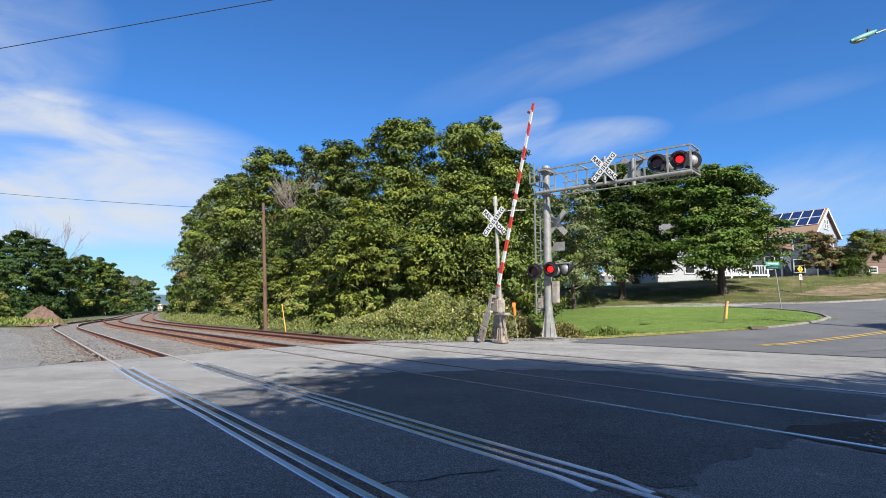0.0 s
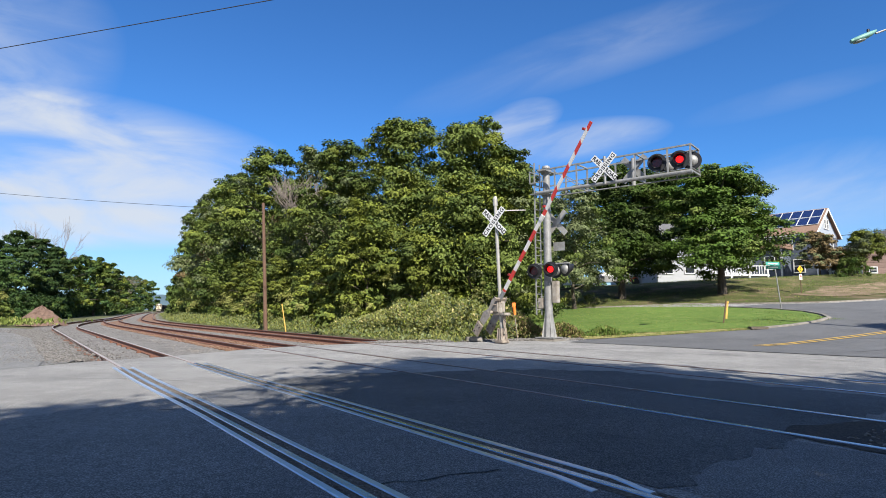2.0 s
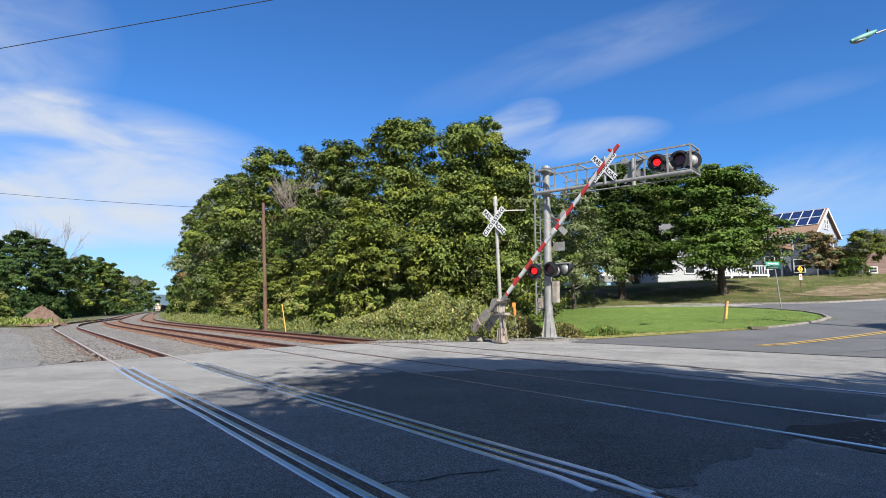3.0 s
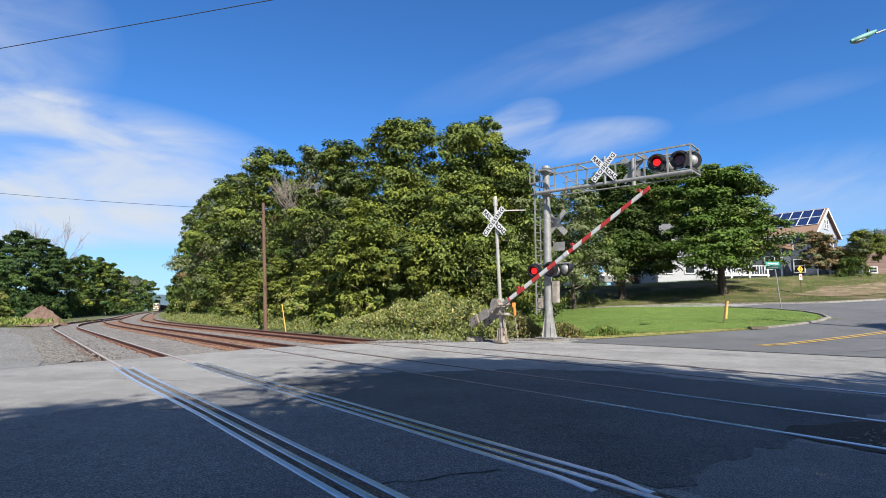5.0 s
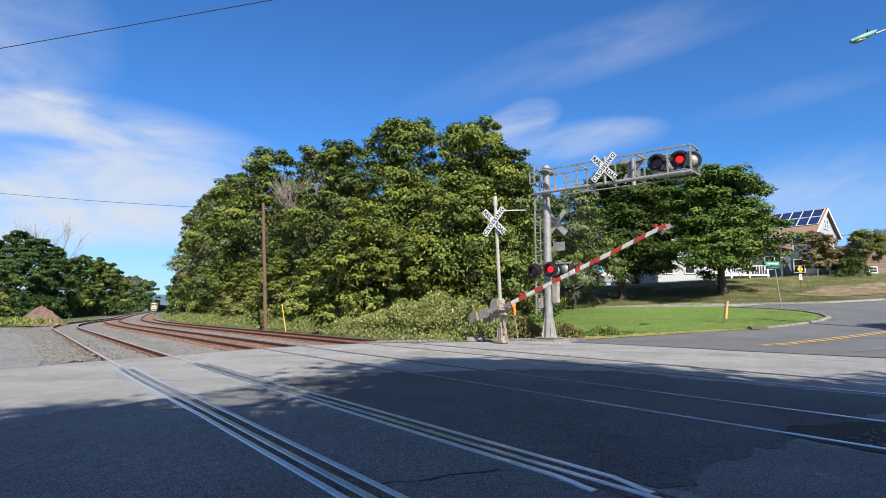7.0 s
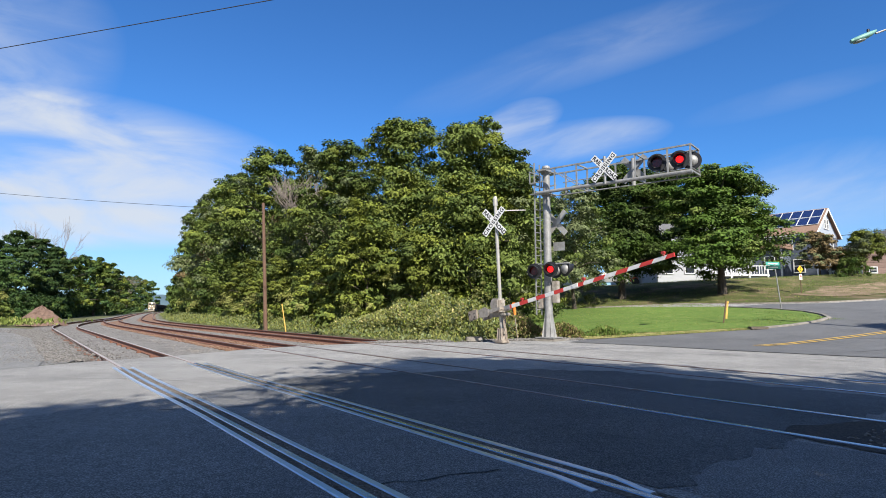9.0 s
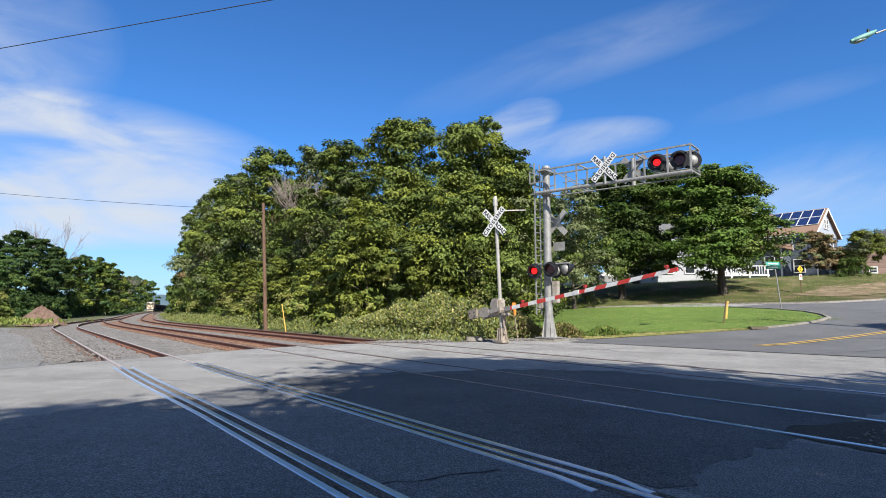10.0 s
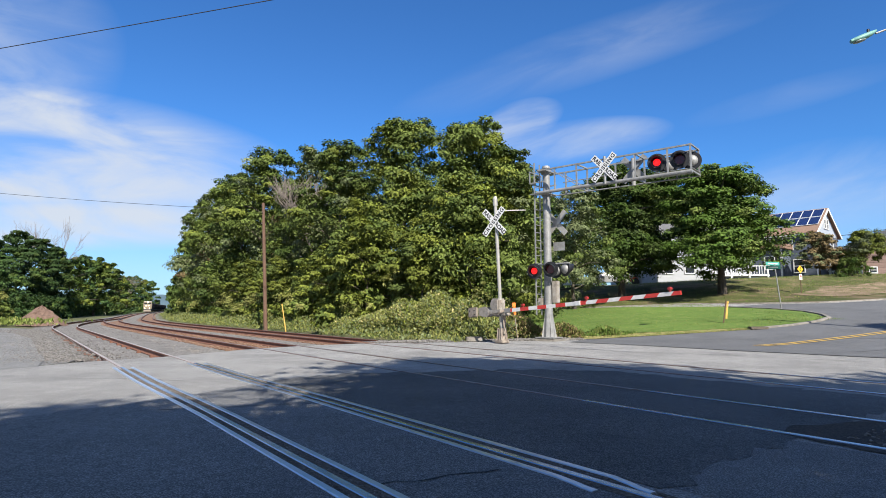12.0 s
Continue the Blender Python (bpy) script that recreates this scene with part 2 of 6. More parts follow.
M = {
    "asphalt": material("worn_asphalt", ((0.15, 0.145, 0.137), (0.28, 0.271, 0.257), (0.45, 0.435, 0.41)), rough=0.9, scale=52, bump=1.0, bump_scale=110, big=0.10, blotch=0.22, spread=0.13, world_space=True),
    "lot_asphalt": material("weathered_lot_asphalt", ((0.12, 0.118, 0.113), (0.20, 0.196, 0.188), (0.30, 0.294, 0.282)), rough=0.9, scale=46, bump=1.0, bump_scale=100, big=0.12, blotch=0.2, spread=0.13, world_space=True),
    # grey asphalt with some of the tree shade mixed into its tone
    "asphalt_grey_shaded": material("grey_asphalt_with_shade", ((0.070, 0.069, 0.067), (0.165, 0.162, 0.158), (0.40, 0.394, 0.38)), rough=0.74, scale=85, bump=1.0, bump_scale=150, big=0.12, blotch=0.2, spread=0.13, world_space=True),
    "asphalt_new": material("newer_asphalt", ((0.085, 0.086, 0.089), (0.122, 0.123, 0.126), (0.17, 0.17, 0.171)), rough=0.88, scale=70, bump=0.8, bump_scale=130, big=0.08, blotch=0.15, world_space=True),
    "asphalt_dark": material("dark_asphalt_patch", ((0.030, 0.0293, 0.0285), (0.090, 0.0875, 0.083), (0.25, 0.243, 0.23)), rough=0.72, scale=85, bump=1.0, bump_scale=150, big=0.12, blotch=0.25, spread=0.13, world_space=True),
    "tar": material("tar_crack", ((0.012, 0.012, 0.013), (0.03, 0.03, 0.03)), rough=0.8, scale=30),
    "earth": material("grassy_earth", ((0.05, 0.07, 0.018), (0.10, 0.11, 0.035), (0.17, 0.14, 0.08)), rough=0.95, scale=1.6, bump=0.9, bump_scale=25, big=0.3, world_space=True),
    "lawn": material("mown_grass", ((0.082, 0.142, 0.028), (0.112, 0.175, 0.036), (0.165, 0.205, 0.06)), rough=0.9, scale=2.2, bump=1.0, bump_scale=45, big=0.2, world_space=True, spec=0.2),
    "bank": material("dry_bank_grass", ((0.056, 0.078, 0.020), (0.098, 0.098, 0.037), (0.215, 0.155, 0.098)), rough=0.95, scale=0.45, bump=1.0, bump_scale=30, big=0.3, world_space=True, spec=0.2),
    "soil": material("dry_bank_soil", ((0.075, 0.088, 0.03), (0.175, 0.128, 0.082), (0.30, 0.215, 0.155)), rough=0.95, scale=1.1, bump=1.0, bump_scale=30, big=0.2, world_space=True, spec=0.2),
    "verge": material("dry_verge_grass", ((0.20, 0.20, 0.06), (0.30, 0.27, 0.11), (0.36, 0.31, 0.16)), rough=0.95, scale=3, bump=1.0, bump_scale=50, world_space=True, spec=0.2),
    "gravel": material("grey_gravel", ((0.10, 0.097, 0.092), (0.17, 0.165, 0.156), (0.27, 0.262, 0.248)), rough=0.95, scale=14, bump=1.0, bump_scale=60, big=0.16, spread=0.13, world_space=True),
    "ballast": material("rust_stained_ballast", ((0.085, 0.074, 0.064), (0.175, 0.162, 0.148), (0.285, 0.27, 0.25)), rough=0.95, scale=16, bump=1.0, bump_scale=45, big=0.22, spread=0.13, world_space=True),
    "stone": material("ballast_stone", ((0.105, 0.098, 0.091), (0.215, 0.20, 0.186)), rough=1.0, scale=6, island=0.4, spec=0.1),
    "rust_ballast": material("rusty_ballast_by_rail", ((0.12, 0.062, 0.037), (0.20, 0.112, 0.07), (0.28, 0.19, 0.135)), rough=0.95, scale=18, bump=1.0, bump_scale=45, spread=0.13, world_space=True),
    # grime between the rails, also the painted shade of the groove beside them
    "grime_and_groove": material("grimy_ballast_and_groove_shade", ((0.02, 0.016, 0.013), (0.05, 0.04, 0.032), (0.11, 0.09, 0.075)), rough=0.95, scale=40, bump=1.0, bump_scale=60, world_space=True),
    "dirt": material("brown_dirt", ((0.095, 0.058, 0.042), (0.19, 0.122, 0.092)), rough=0.95, scale=5, bump=1.0, bump_scale=20),
    "rail_rust": material("rusty_rail_steel", ((0.12, 0.048, 0.028), (0.21, 0.095, 0.058)), rough=0.85, scale=7, metal=0.0, bump=0.3),
    "rail_top": material("polished_rail_head", ((0.58, 0.57, 0.56), (0.78, 0.78, 0.78)), rough=0.26, scale=3, metal=1.0, stretch=(1, 1, 1)),
    "rail_dull": material("dull_rail_head", ((0.20, 0.12, 0.09), (0.42, 0.37, 0.34)), rough=0.45, scale=5, metal=0.7),
    "rail_pale": material("pale_worn_rail_head", ((0.30, 0.25, 0.22), (0.50, 0.45, 0.41)), rough=0.5, scale=5, metal=0.25),
    "guard": material("worn_guard_steel", ((0.70, 0.70, 0.70), (0.84, 0.84, 0.85)), rough=0.28, scale=9, metal=0.9, bump=0.1),
    "flange": material("flangeway_grime", ((0.035, 0.028, 0.022), (0.12, 0.095, 0.07), (0.24, 0.20, 0.155)), rough=0.95, scale=38, bump=1.0, bump_scale=70, world_space=True),
    "tie": material("creosoted_tie", ((0.06, 0.045, 0.035), (0.15, 0.115, 0.09)), rough=0.9, scale=5, stretch=(1, 8, 1), bump=0.5, random_ob=0.25),
    "concrete": material("weathered_concrete", ((0.13, 0.115, 0.095), (0.20, 0.18, 0.155), (0.29, 0.265, 0.23)), rough=0.9, scale=4, bump=0.5, big=0.25),
    "yellow": material("yellow_road_paint", ((0.45, 0.28, 0.05), (0.72, 0.45, 0.08)), rough=0.8, scale=12, world_space=True),
    "galv": material("galvanised_steel", ((0.215, 0.21, 0.20), (0.275, 0.27, 0.26), (0.35, 0.345, 0.335)), rough=0.55, scale=5, metal=0.35, bump=0.08),
    "alu": material("aluminium_mast", ((0.34, 0.32, 0.285), (0.45, 0.43, 0.39)), rough=0.45, scale=4, metal=0.3, bump=0.05),
    "mech": material("grey_mechanism_paint", ((0.19, 0.162, 0.132), (0.29, 0.255, 0.215), (0.37, 0.34, 0.30)), rough=0.6, scale=6, big=0.2),
    "weight": material("rusty_counterweight", ((0.18, 0.135, 0.105), (0.25, 0.205, 0.165), (0.34, 0.29, 0.24)), rough=0.8, scale=6),
    "black": material("black_lamp_paint", ((0.010, 0.010, 0.012), (0.022, 0.022, 0.024)), rough=0.45, scale=10),
    "white": material("white_sign_sheeting", ((0.56, 0.56, 0.55), (0.68, 0.68, 0.67)), rough=0.5, scale=3),
    "letter": material("black_sign_letters", ((0.012, 0.012, 0.012), (0.02, 0.02, 0.02)), rough=0.6),
    "red": material("red_reflective_stripe", ((0.52, 0.035, 0.025), (0.66, 0.06, 0.04)), rough=0.45, scale=6),
    "armwhite": material("white_arm_stripe", ((0.66, 0.62, 0.57), (0.80, 0.78, 0.74)), rough=0.5, scale=6),
    "lens_off": material("dark_red_lens", ((0.09, 0.008, 0.008), (0.15, 0.012, 0.012)), rough=0.2, scale=20),
    "lens_on": material("lit_red_lens", ((0.6, 0.02, 0.01), (0.7, 0.02, 0.01)), rough=0.3, emit=((1.0, 0.010, 0.010), 0.95)),
    "lamp_red": material("dull_red_lamp", ((0.26, 0.02, 0.015), (0.34, 0.03, 0.02)), rough=0.4),
    "orange": material("orange_plastic", ((0.80, 0.18, 0.02), (0.85, 0.22, 0.03)), rough=0.6),
    "wood_pole": material("weathered_pole_wood", ((0.09, 0.05, 0.033), (0.17, 0.10, 0.065)), rough=0.9, scale=5, stretch=(8, 8, 0.6), bump=0.5),
    "stake": material("yellow_marker_post", ((0.56, 0.33, 0.06), (0.68, 0.42, 0.11)), rough=0.7, scale=4),
    "bark": material("tree_bark", ((0.045, 0.035, 0.026), (0.13, 0.105, 0.08)), rough=0.95, scale=6, stretch=(3, 3, 0.6), bump=0.8),
    "twig": material("bare_twig", ((0.16, 0.13, 0.11), (0.26, 0.22, 0.19)), rough=0.95, scale=5),
    "lamp_green": material("pale_green_lamp_housing", ((0.13, 0.30, 0.25), (0.19, 0.37, 0.31)), rough=0.5, scale=5),
    "lamp_glass": material("lamp_refractor", ((0.16, 0.19, 0.175), (0.24, 0.27, 0.25)), rough=0.25, scale=8),
    "cable": material("black_cable", ((0.015, 0.015, 0.016), (0.025, 0.025, 0.025)), rough=0.7),
    "leaf_mid": leaf("green_leaves", (0.074, 0.108, 0.021), (0.136, 0.170, 0.038)),
    "leaf_dark": leaf("dark_green_leaves", (0.042, 0.072, 0.014), (0.078, 0.114, 0.025)),
    "leaf_yellow": leaf("yellow_green_leaves", (0.112, 0.142, 0.020), (0.188, 0.212, 0.038)),
    "leaf_grey": leaf("grey_green_leaves", (0.117, 0.148, 0.062), (0.195, 0.218, 0.101)),
    "leaf_brown": leaf("russet_leaves", (0.172, 0.125, 0.058), (0.265, 0.195, 0.094)),
    "leaf_maple": leaf("maple_leaves", (0.042, 0.082, 0.012), (0.082, 0.130, 0.020)),
    "weed": leaf("weeds", (0.150, 0.172, 0.042), (0.290, 0.285, 0.095), 0.25),
    "leaf_deep": leaf("deep_green_leaves", (0.024, 0.052, 0.013), (0.052, 0.090, 0.024)),
    "straw": leaf("dry_straw", (0.30, 0.25, 0.10), (0.46, 0.39, 0.19)),
    "lawn_blade": leaf("lawn_blades", (0.095, 0.165, 0.03), (0.155, 0.235, 0.052)),
    # the blue of distant air is mixed into the hill's colour
    "hill": material("far_hill_haze_tinted", ((0.055, 0.095, 0.12), (0.085, 0.13, 0.155)), rough=1.0, scale=0.02, world_space=True),
}


# ---- geometry helpers ----
def mesh_from(name, verts, faces, mats, index=None, smooth=False):
    me = bpy.data.meshes.new(name)
    me.from_pydata([tuple(v) for v in verts], [], [tuple(f) for f in faces])
    for mt in (mats if isinstance(mats, (list, tuple)) else [mats]):
        me.materials.append(mt)
    if index is not None:
        me.polygons.foreach_set("material_index", np.array(index, dtype=np.int32))
    if smooth:
        me.polygons.foreach_set("use_smooth", np.ones(len(me.polygons), dtype=bool))
    me.update()
    return me


def quads_mesh(name, pts, mats, index=None):
    """pts: (n, 4, 3) array of separate quads."""
    n = len(pts)
    me = bpy.data.meshes.new(name)
    me.vertices.add(4 * n)
    me.vertices.foreach_set("co", pts.reshape(-1).astype(np.float32))
    me.loops.add(4 * n)
    me.loops.foreach_set("vertex_index", np.arange(4 * n, dtype=np.int32))
    me.polygons.add(n)
    me.polygons.foreach_set("loop_start", np.arange(0, 4 * n, 4, dtype=np.int32))
    for mt in (mats if isinstance(mats, (list, tuple)) else [mats]):
        me.materials.append(mt)
    if index is not None:
        me.polygons.foreach_set("material_index", np.asarray(index, dtype=np.int32))
    me.update(calc_edges=True)
    return me


def finish(bm, name, mats, smooth=False):
    me = bpy.data.meshes.new(name)
    bmesh.ops.recalc_face_normals(bm, faces=bm.faces)
    bm.to_mesh(me)
    bm.free()
    for mt in (mats if isinstance(mats, (list, tuple)) else [mats]):
        me.materials.append(mt)
    if smooth:
        me.polygons.foreach_set("use_smooth", np.ones(len(me.polygons), dtype=bool))
    return me


def part(name, bm, mats, parent=None, label="", smooth=False):
    ob = new(name, finish(bm, name, mats, smooth) if isinstance(bm, bmesh.types.BMesh) else bm)
    if parent is not None:
        ob.parent = parent
    if label:
        ob["label"] = label
    return ob


def box(bm, cx, cy, cz, sx, sy, sz, bevel=0.0, rot=None, mi=0):
    """A box of the given full sizes about its centre."""
    r = bmesh.ops.create_cube(bm, size=1.0)
    vs = r["verts"]
    bmesh.ops.scale(bm, vec=(sx, sy, sz), verts=vs)
    if bevel:
        es = list({e for v in vs for e in v.link_edges})
        rb = bmesh.ops.bevel(bm, geom=es, offset=bevel, segments=2, affect='EDGES')
        vs = list({v for f in rb["faces"] for v in f.verts} | {v for v in vs if v.is_valid})
    mt = Matrix.Translation((cx, cy, cz)) @ (rot.to_4x4() if rot is not None else Matrix.Identity(4))
    bmesh.ops.transform(bm, matrix=mt, verts=vs)
    for f in {f for v in vs for f in v.link_faces}:
        f.material_index = mi
    return vs


def rod(bm, a, b, r1, r2=None, seg=12, mi=0, caps=True):
    """A tapered round bar from a to b."""
    a, b = Vector(a), Vector(b)
    d = b - a
    r = bmesh.ops.create_cone(bm, cap_ends=caps, segments=seg, radius1=r1, radius2=r1 if r2 is None else r2, depth=d.length)
    m = Matrix.Translation((a + b) / 2) @ d.to_track_quat('Z', 'Y').to_matrix().to_4x4()
    bmesh.ops.transform(bm, matrix=m, verts=r["verts"])
    for f in {f for v in r["verts"] for f in v.link_faces}:
        f.material_index = mi
    return r["verts"]


def bar(bm, a, b, w, h, mi=0):
    """A square bar from a to b."""
    a, b = Vector(a), Vector(b)
    d = b - a
    vs = bmesh.ops.create_cube(bm, size=1.0)["verts"]
    bmesh.ops.scale(bm, vec=(w, h, d.length), verts=vs)
    m = Matrix.Translation((a + b) / 2) @ d.to_track_quat('Z', 'Y').to_matrix().to_4x4()
    bmesh.ops.transform(bm, matrix=m, verts=vs)
    for f in {f for v in vs for f in v.link_faces}:
        f.material_index = mi
    return vs


def empty(name, m=None):
    e = new(name)
    e.empty_display_size = 0.3
    if m is not None:
        e.matrix_world = m
    return e


# ---- plan: the tracks run along s (away), q lies across them towards the woods ----
HEAD = radians(36.6)
U, V = Vector((-math.sin(HEAD), math.cos(HEAD))), Vector((math.cos(HEAD), math.sin(HEAD)))
S0, S1, TURN = 45.0, 87.0, 0.163   # the curve's start, the end of its tight part, and the turn by then
Q1, Q2, Q3 = 2.575, 6.72, 10.55
GAUGE = 1.435


def bend(s):
    """Turn of the line at s, in radians."""
    return 0.0 if s < S0 else TURN * (s - S0) / (S1 - S0) if s < S1 else TURN + (s - S1) / 5000.0


LINE = [U * 0.0]
for _k in range(900):
    _a = bend(_k + 0.5)
    LINE.append(LINE[-1] + U * math.cos(_a) + V * math.sin(_a))


def track(s, q):
    """Plan place and unit heading at distance s along the line, q across it."""
    if s <= S0:
        return U * s + V * q, U
    a, k = bend(s), int(s)
    u, v = U * math.cos(a) + V * math.sin(a), V * math.cos(a) - U * math.sin(a)
    return LINE[k].lerp(LINE[k + 1], s - k) + v * q, u


def step(a, b, x):
    t = min(1.0, max(0.0, (x - a) / (b - a)))
    return t * t * (3 - 2 * t)


def terrain(x, y):
    w = step(-6, 5, x)
    z = max(0.0, 0.06 * (min(y, 42.0) - 22.5) + 0.042 * (min(x, 40.0) - 6.0 if x > 6 else 0.0))
    z = z * z / (z + 0.12)
    yb = 46 - 0.55 * (min(max(x, 0.0), 24.0) - 12)
    z += 2.2 * step(yb + 0.5, yb + 18, y) * step(2, 12, x)
    return z * w


def bed(x, y):
    """Drop of the track bed below the crossing."""
    p = Vector((x, y))
    q, s = p.dot(V), p.dot(U)
    edge = 14.6 + 0.3 * q
    drop = step(edge - 0.2, edge + 0.9, s) * step(0.2, 1.2, q) * (1 - step(12.2, 14.5, q - 0.16 * max(0.0, s - 66)))
    return -0.30 * drop


def ground_z(x, y):
    return terrain(x, y) + bed(x, y)


# ---- ground ----
def build_ground():
    xs = np.unique(np.concatenate([np.array([-2500, -1500, -900, -500, -300, -200, -150, -120]), np.arange(-100, -30, 5.0), np.arange(-30, 45, 1.0), np.arange(45, 110, 5.0), np.array([130, 200, 300, 500, 900, 1500, 2500])]))
    ys = np.unique(np.concatenate([np.array([-2500, -1200, -500, -200, -100, -60, -40]), np.arange(-30, 70, 1.0), np.arange(70, 160, 5.0), np.array([180, 220, 300, 450, 700, 1000, 1600, 2500])]))
    vs = [(x, y, ground_z(x, y) - 0.03) for y in ys for x in xs]
    nx = len(xs)
    fs = [(j * nx + i, j * nx + i + 1, (j + 1) * nx + i + 1, (j + 1) * nx + i) for j in range(len(ys) - 1) for i in range(nx - 1)]
    tagged(new("ground", mesh_from("ground", vs, fs, M["earth"], smooth=True)), "uneven earth with rough grass and weeds", "ground", kind="structure")


def sheet(name, outline, lift, mat, label, category, cell=1.5, kind="structure", zf=terrain):
    """A draped surface with the given outline in plan."""
    bm = bmesh.new()
    f = bm.faces.new([bm.verts.new((x, y, 0)) for x, y in outline])
    bmesh.ops.triangulate(bm, faces=[f])
    xs, ys = [p[0] for p in outline], [p[1] for p in outline]
    for axis, lo, hi in ((0, min(xs), max(xs)), (1, min(ys), max(ys))):
        n = int((hi - lo) / cell)
        for k in range(1, n + 1):
            co, no = [0, 0, 0], [0, 0, 0]
            co[axis], no[axis] = lo + k * (hi - lo) / (n + 1), 1
            bmesh.ops.bisect_plane(bm, geom=bm.verts[:] + bm.edges[:] + bm.faces[:], plane_co=co, plane_no=no)
    for v in bm.verts:
        v.co.z = zf(v.co.x, v.co.y) + lift
    return tagged(new(name, finish(bm, name, mat)), label, category, kind=kind)


KERB = [(13.3, 24.4), (15.4, 25.2), (17.4, 26.4), (18.9, 27.8), (19.7, 29.4), (20.2, 31.5), (20.0, 34.0), (18.6, 37.6)]
FAR_KERB = [(-2, 49.5), (6, 48), (12, 45.5), (17, 42.5), (22, 39.4), (25, 38.0), (29, 38.2), (38, 40.5), (55, 46.0), (75, 54)]
ROAD_LEFT = [(-14, -30), (-12, 3), (-10, 8), (-8.8, 11.45), (-8.3, 13.0), (-7.06, 14.55), (-5.8, 17.5), (-4.3, 19.2), (-2.9, 20.2), (-0.9, 20.9), (1.0, 21.3), (4.5, 22.3), (7.3, 23.2), (10.9, 24.0)]


def build_roads():
    sheet("road", ROAD_LEFT + KERB + [(13, 41.5), (6, 43.5), (-2, 45)] + FAR_KERB + [(75, 25), (40, 14), (24, -6), (20, -30)], 0.0, M["asphalt"], "worn light grey asphalt crossing with cracks", "road")
    sheet("pavement", [(4.6, 20.9), (6.75, 18.75), (8.4, 16.6), (10.7, 14.2), (14, 11.2), (22, 8), (60, 20.5), (60, 47), (38, 39.9), (29, 37.7), (25, 37.4), (22, 38.8), (19.0, 37.6), (20.4, 34.0), (20.6, 31.5), (20.1, 29.3), (19.2, 27.6), (17.6, 26.1), (15.5, 24.9), (13.3, 24.38), (10.9, 24.02), (7.3, 23.22), (5.6, 22.6)], 0.016, M["asphalt_new"], "newer dark grey asphalt of the side street", "road")
    # patches of darker asphalt with ragged edges
    rng = random.Random(21)

    def ragged(pts, amp):
        out = []
        for (s1, q1), (s2, q2) in zip(pts, pts[1:] + pts[:1]):
            n = max(1, int(math.hypot(s2 - s1, q2 - q1) / 0.18))
            straight = abs(q1 - q2) < 0.01
            out += [(s1 + (s2 - s1) * i / n + rng.uniform(-amp, amp) * (not straight), q1 + (q2 - q1) * i / n + (0 if straight else rng.uniform(-amp, amp))) for i in range(n)]
        return [tuple(U * st + V * q) for st, q in out]
    # darker asphalt whose far edge follows the tree shadow and paints part of it
    sheet("asphalt_patch", ragged([(-4, 1.9), (-4, -6), (4, -6), (7.6, -1.5), (8.4, 1.5), (9.4, 3.48), (2.3, 3.48), (2.25, 1.9)], 0.07), 0.004, M["asphalt_grey_shaded"], "dark grey asphalt beside the siding rail, tree shade partly painted in", "road", cell=3)
    sheet("asphalt_patch", ragged([(2.3, 3.5), (9.4, 3.5), (9.8, 5.0), (9.0, 6.4), (8.4, 8.0), (7.0, 9.3), (2.4, 9.6), (2.45, 6.0), (2.4, 5.3), (2.25, 4.7), (2.4, 4.1), (2.2, 3.7)], 0.13), 0.0045, M["asphalt_dark"], "dark asphalt infill between the tracks", "road", cell=3)
    # darker tone laid over the shaded corner to deepen the shade there
    sheet("asphalt_patch", ragged([(-6, 3.6), (3.1, 3.6), (3.2, 4.6), (3.1, 5.75), (-6, 5.75)], 0.06), 0.002, M["asphalt_grey_shaded"], "worn grey asphalt at the road edge, darkened to deepen the shade", "road", cell=3)
    # the strip outside the near rail paints the shadowed groove under it
    sheet("ballast_pocket", ragged([(-6, 5.80), (2.2, 5.84), (2.6, 5.95), (2.65, 6.5), (2.2, 7.42), (-6, 7.42)], 0.05), 0.0075, M["grime_and_groove"], "dark grimy ballast between the rails, with a painted shadow groove beside", "ballast", cell=3)
    sheet("gravel_lot", [(-60, 10), (-30, 7), (-10.2, 8), (-9.0, 11.4), (-8.5, 13.0), (-9.2, 14.8), (-14.6, 22.0), (-24.5, 35.2), (-34, 40), (-60, 38)], -0.012, M["gravel"], "pale grey gravel lot beside the tracks", "gravel")
    sheet("lot_pavement", [(-60, 9), (-30, 6.5), (-10.2, 8), (-9.0, 11.2), (-8.45, 12.0), (-9.6, 13.9), (-11.2, 15.9), (-16.8, 23.4), (-21.7, 28.9), (-24.6, 30.6), (-34, 33), (-60, 34)], 0.002, M["lot_asphalt"], "worn pale asphalt lot beside the tracks", "road")
    sheet("lawn", [(5.4, 24.9), (7.3, 24.8), (9.2, 24.7), (10.9, 24.85), (13.25, 25.0)] + [(x - 0.22, y + 0.25) for x, y in KERB[1:]] + [(13, 41.3), (6, 43.3), (1, 44.5), (2, 30)], 0.045, M["lawn"], "green mown lawn on a gentle slope", "lawn")
    sheet("verge", [(4.6, 22.45), (7.3, 23.25), (10.9, 24.05), (13.2, 24.45), (13.2, 25.1), (10.9, 24.95), (9.2, 24.8), (7.3, 24.9), (5.4, 25.0), (4.6, 24.2)], 0.03, M["verge"], "dry yellowed grass verge along the road", "grass", cell=0.6)
    sheet("bank", [(x, y + 0.35) for x, y in FAR_KERB] + [(75, 110), (-2, 110)], 0.02, M["bank"], "grassy bank with bare dry patches", "bank", cell=2.0)
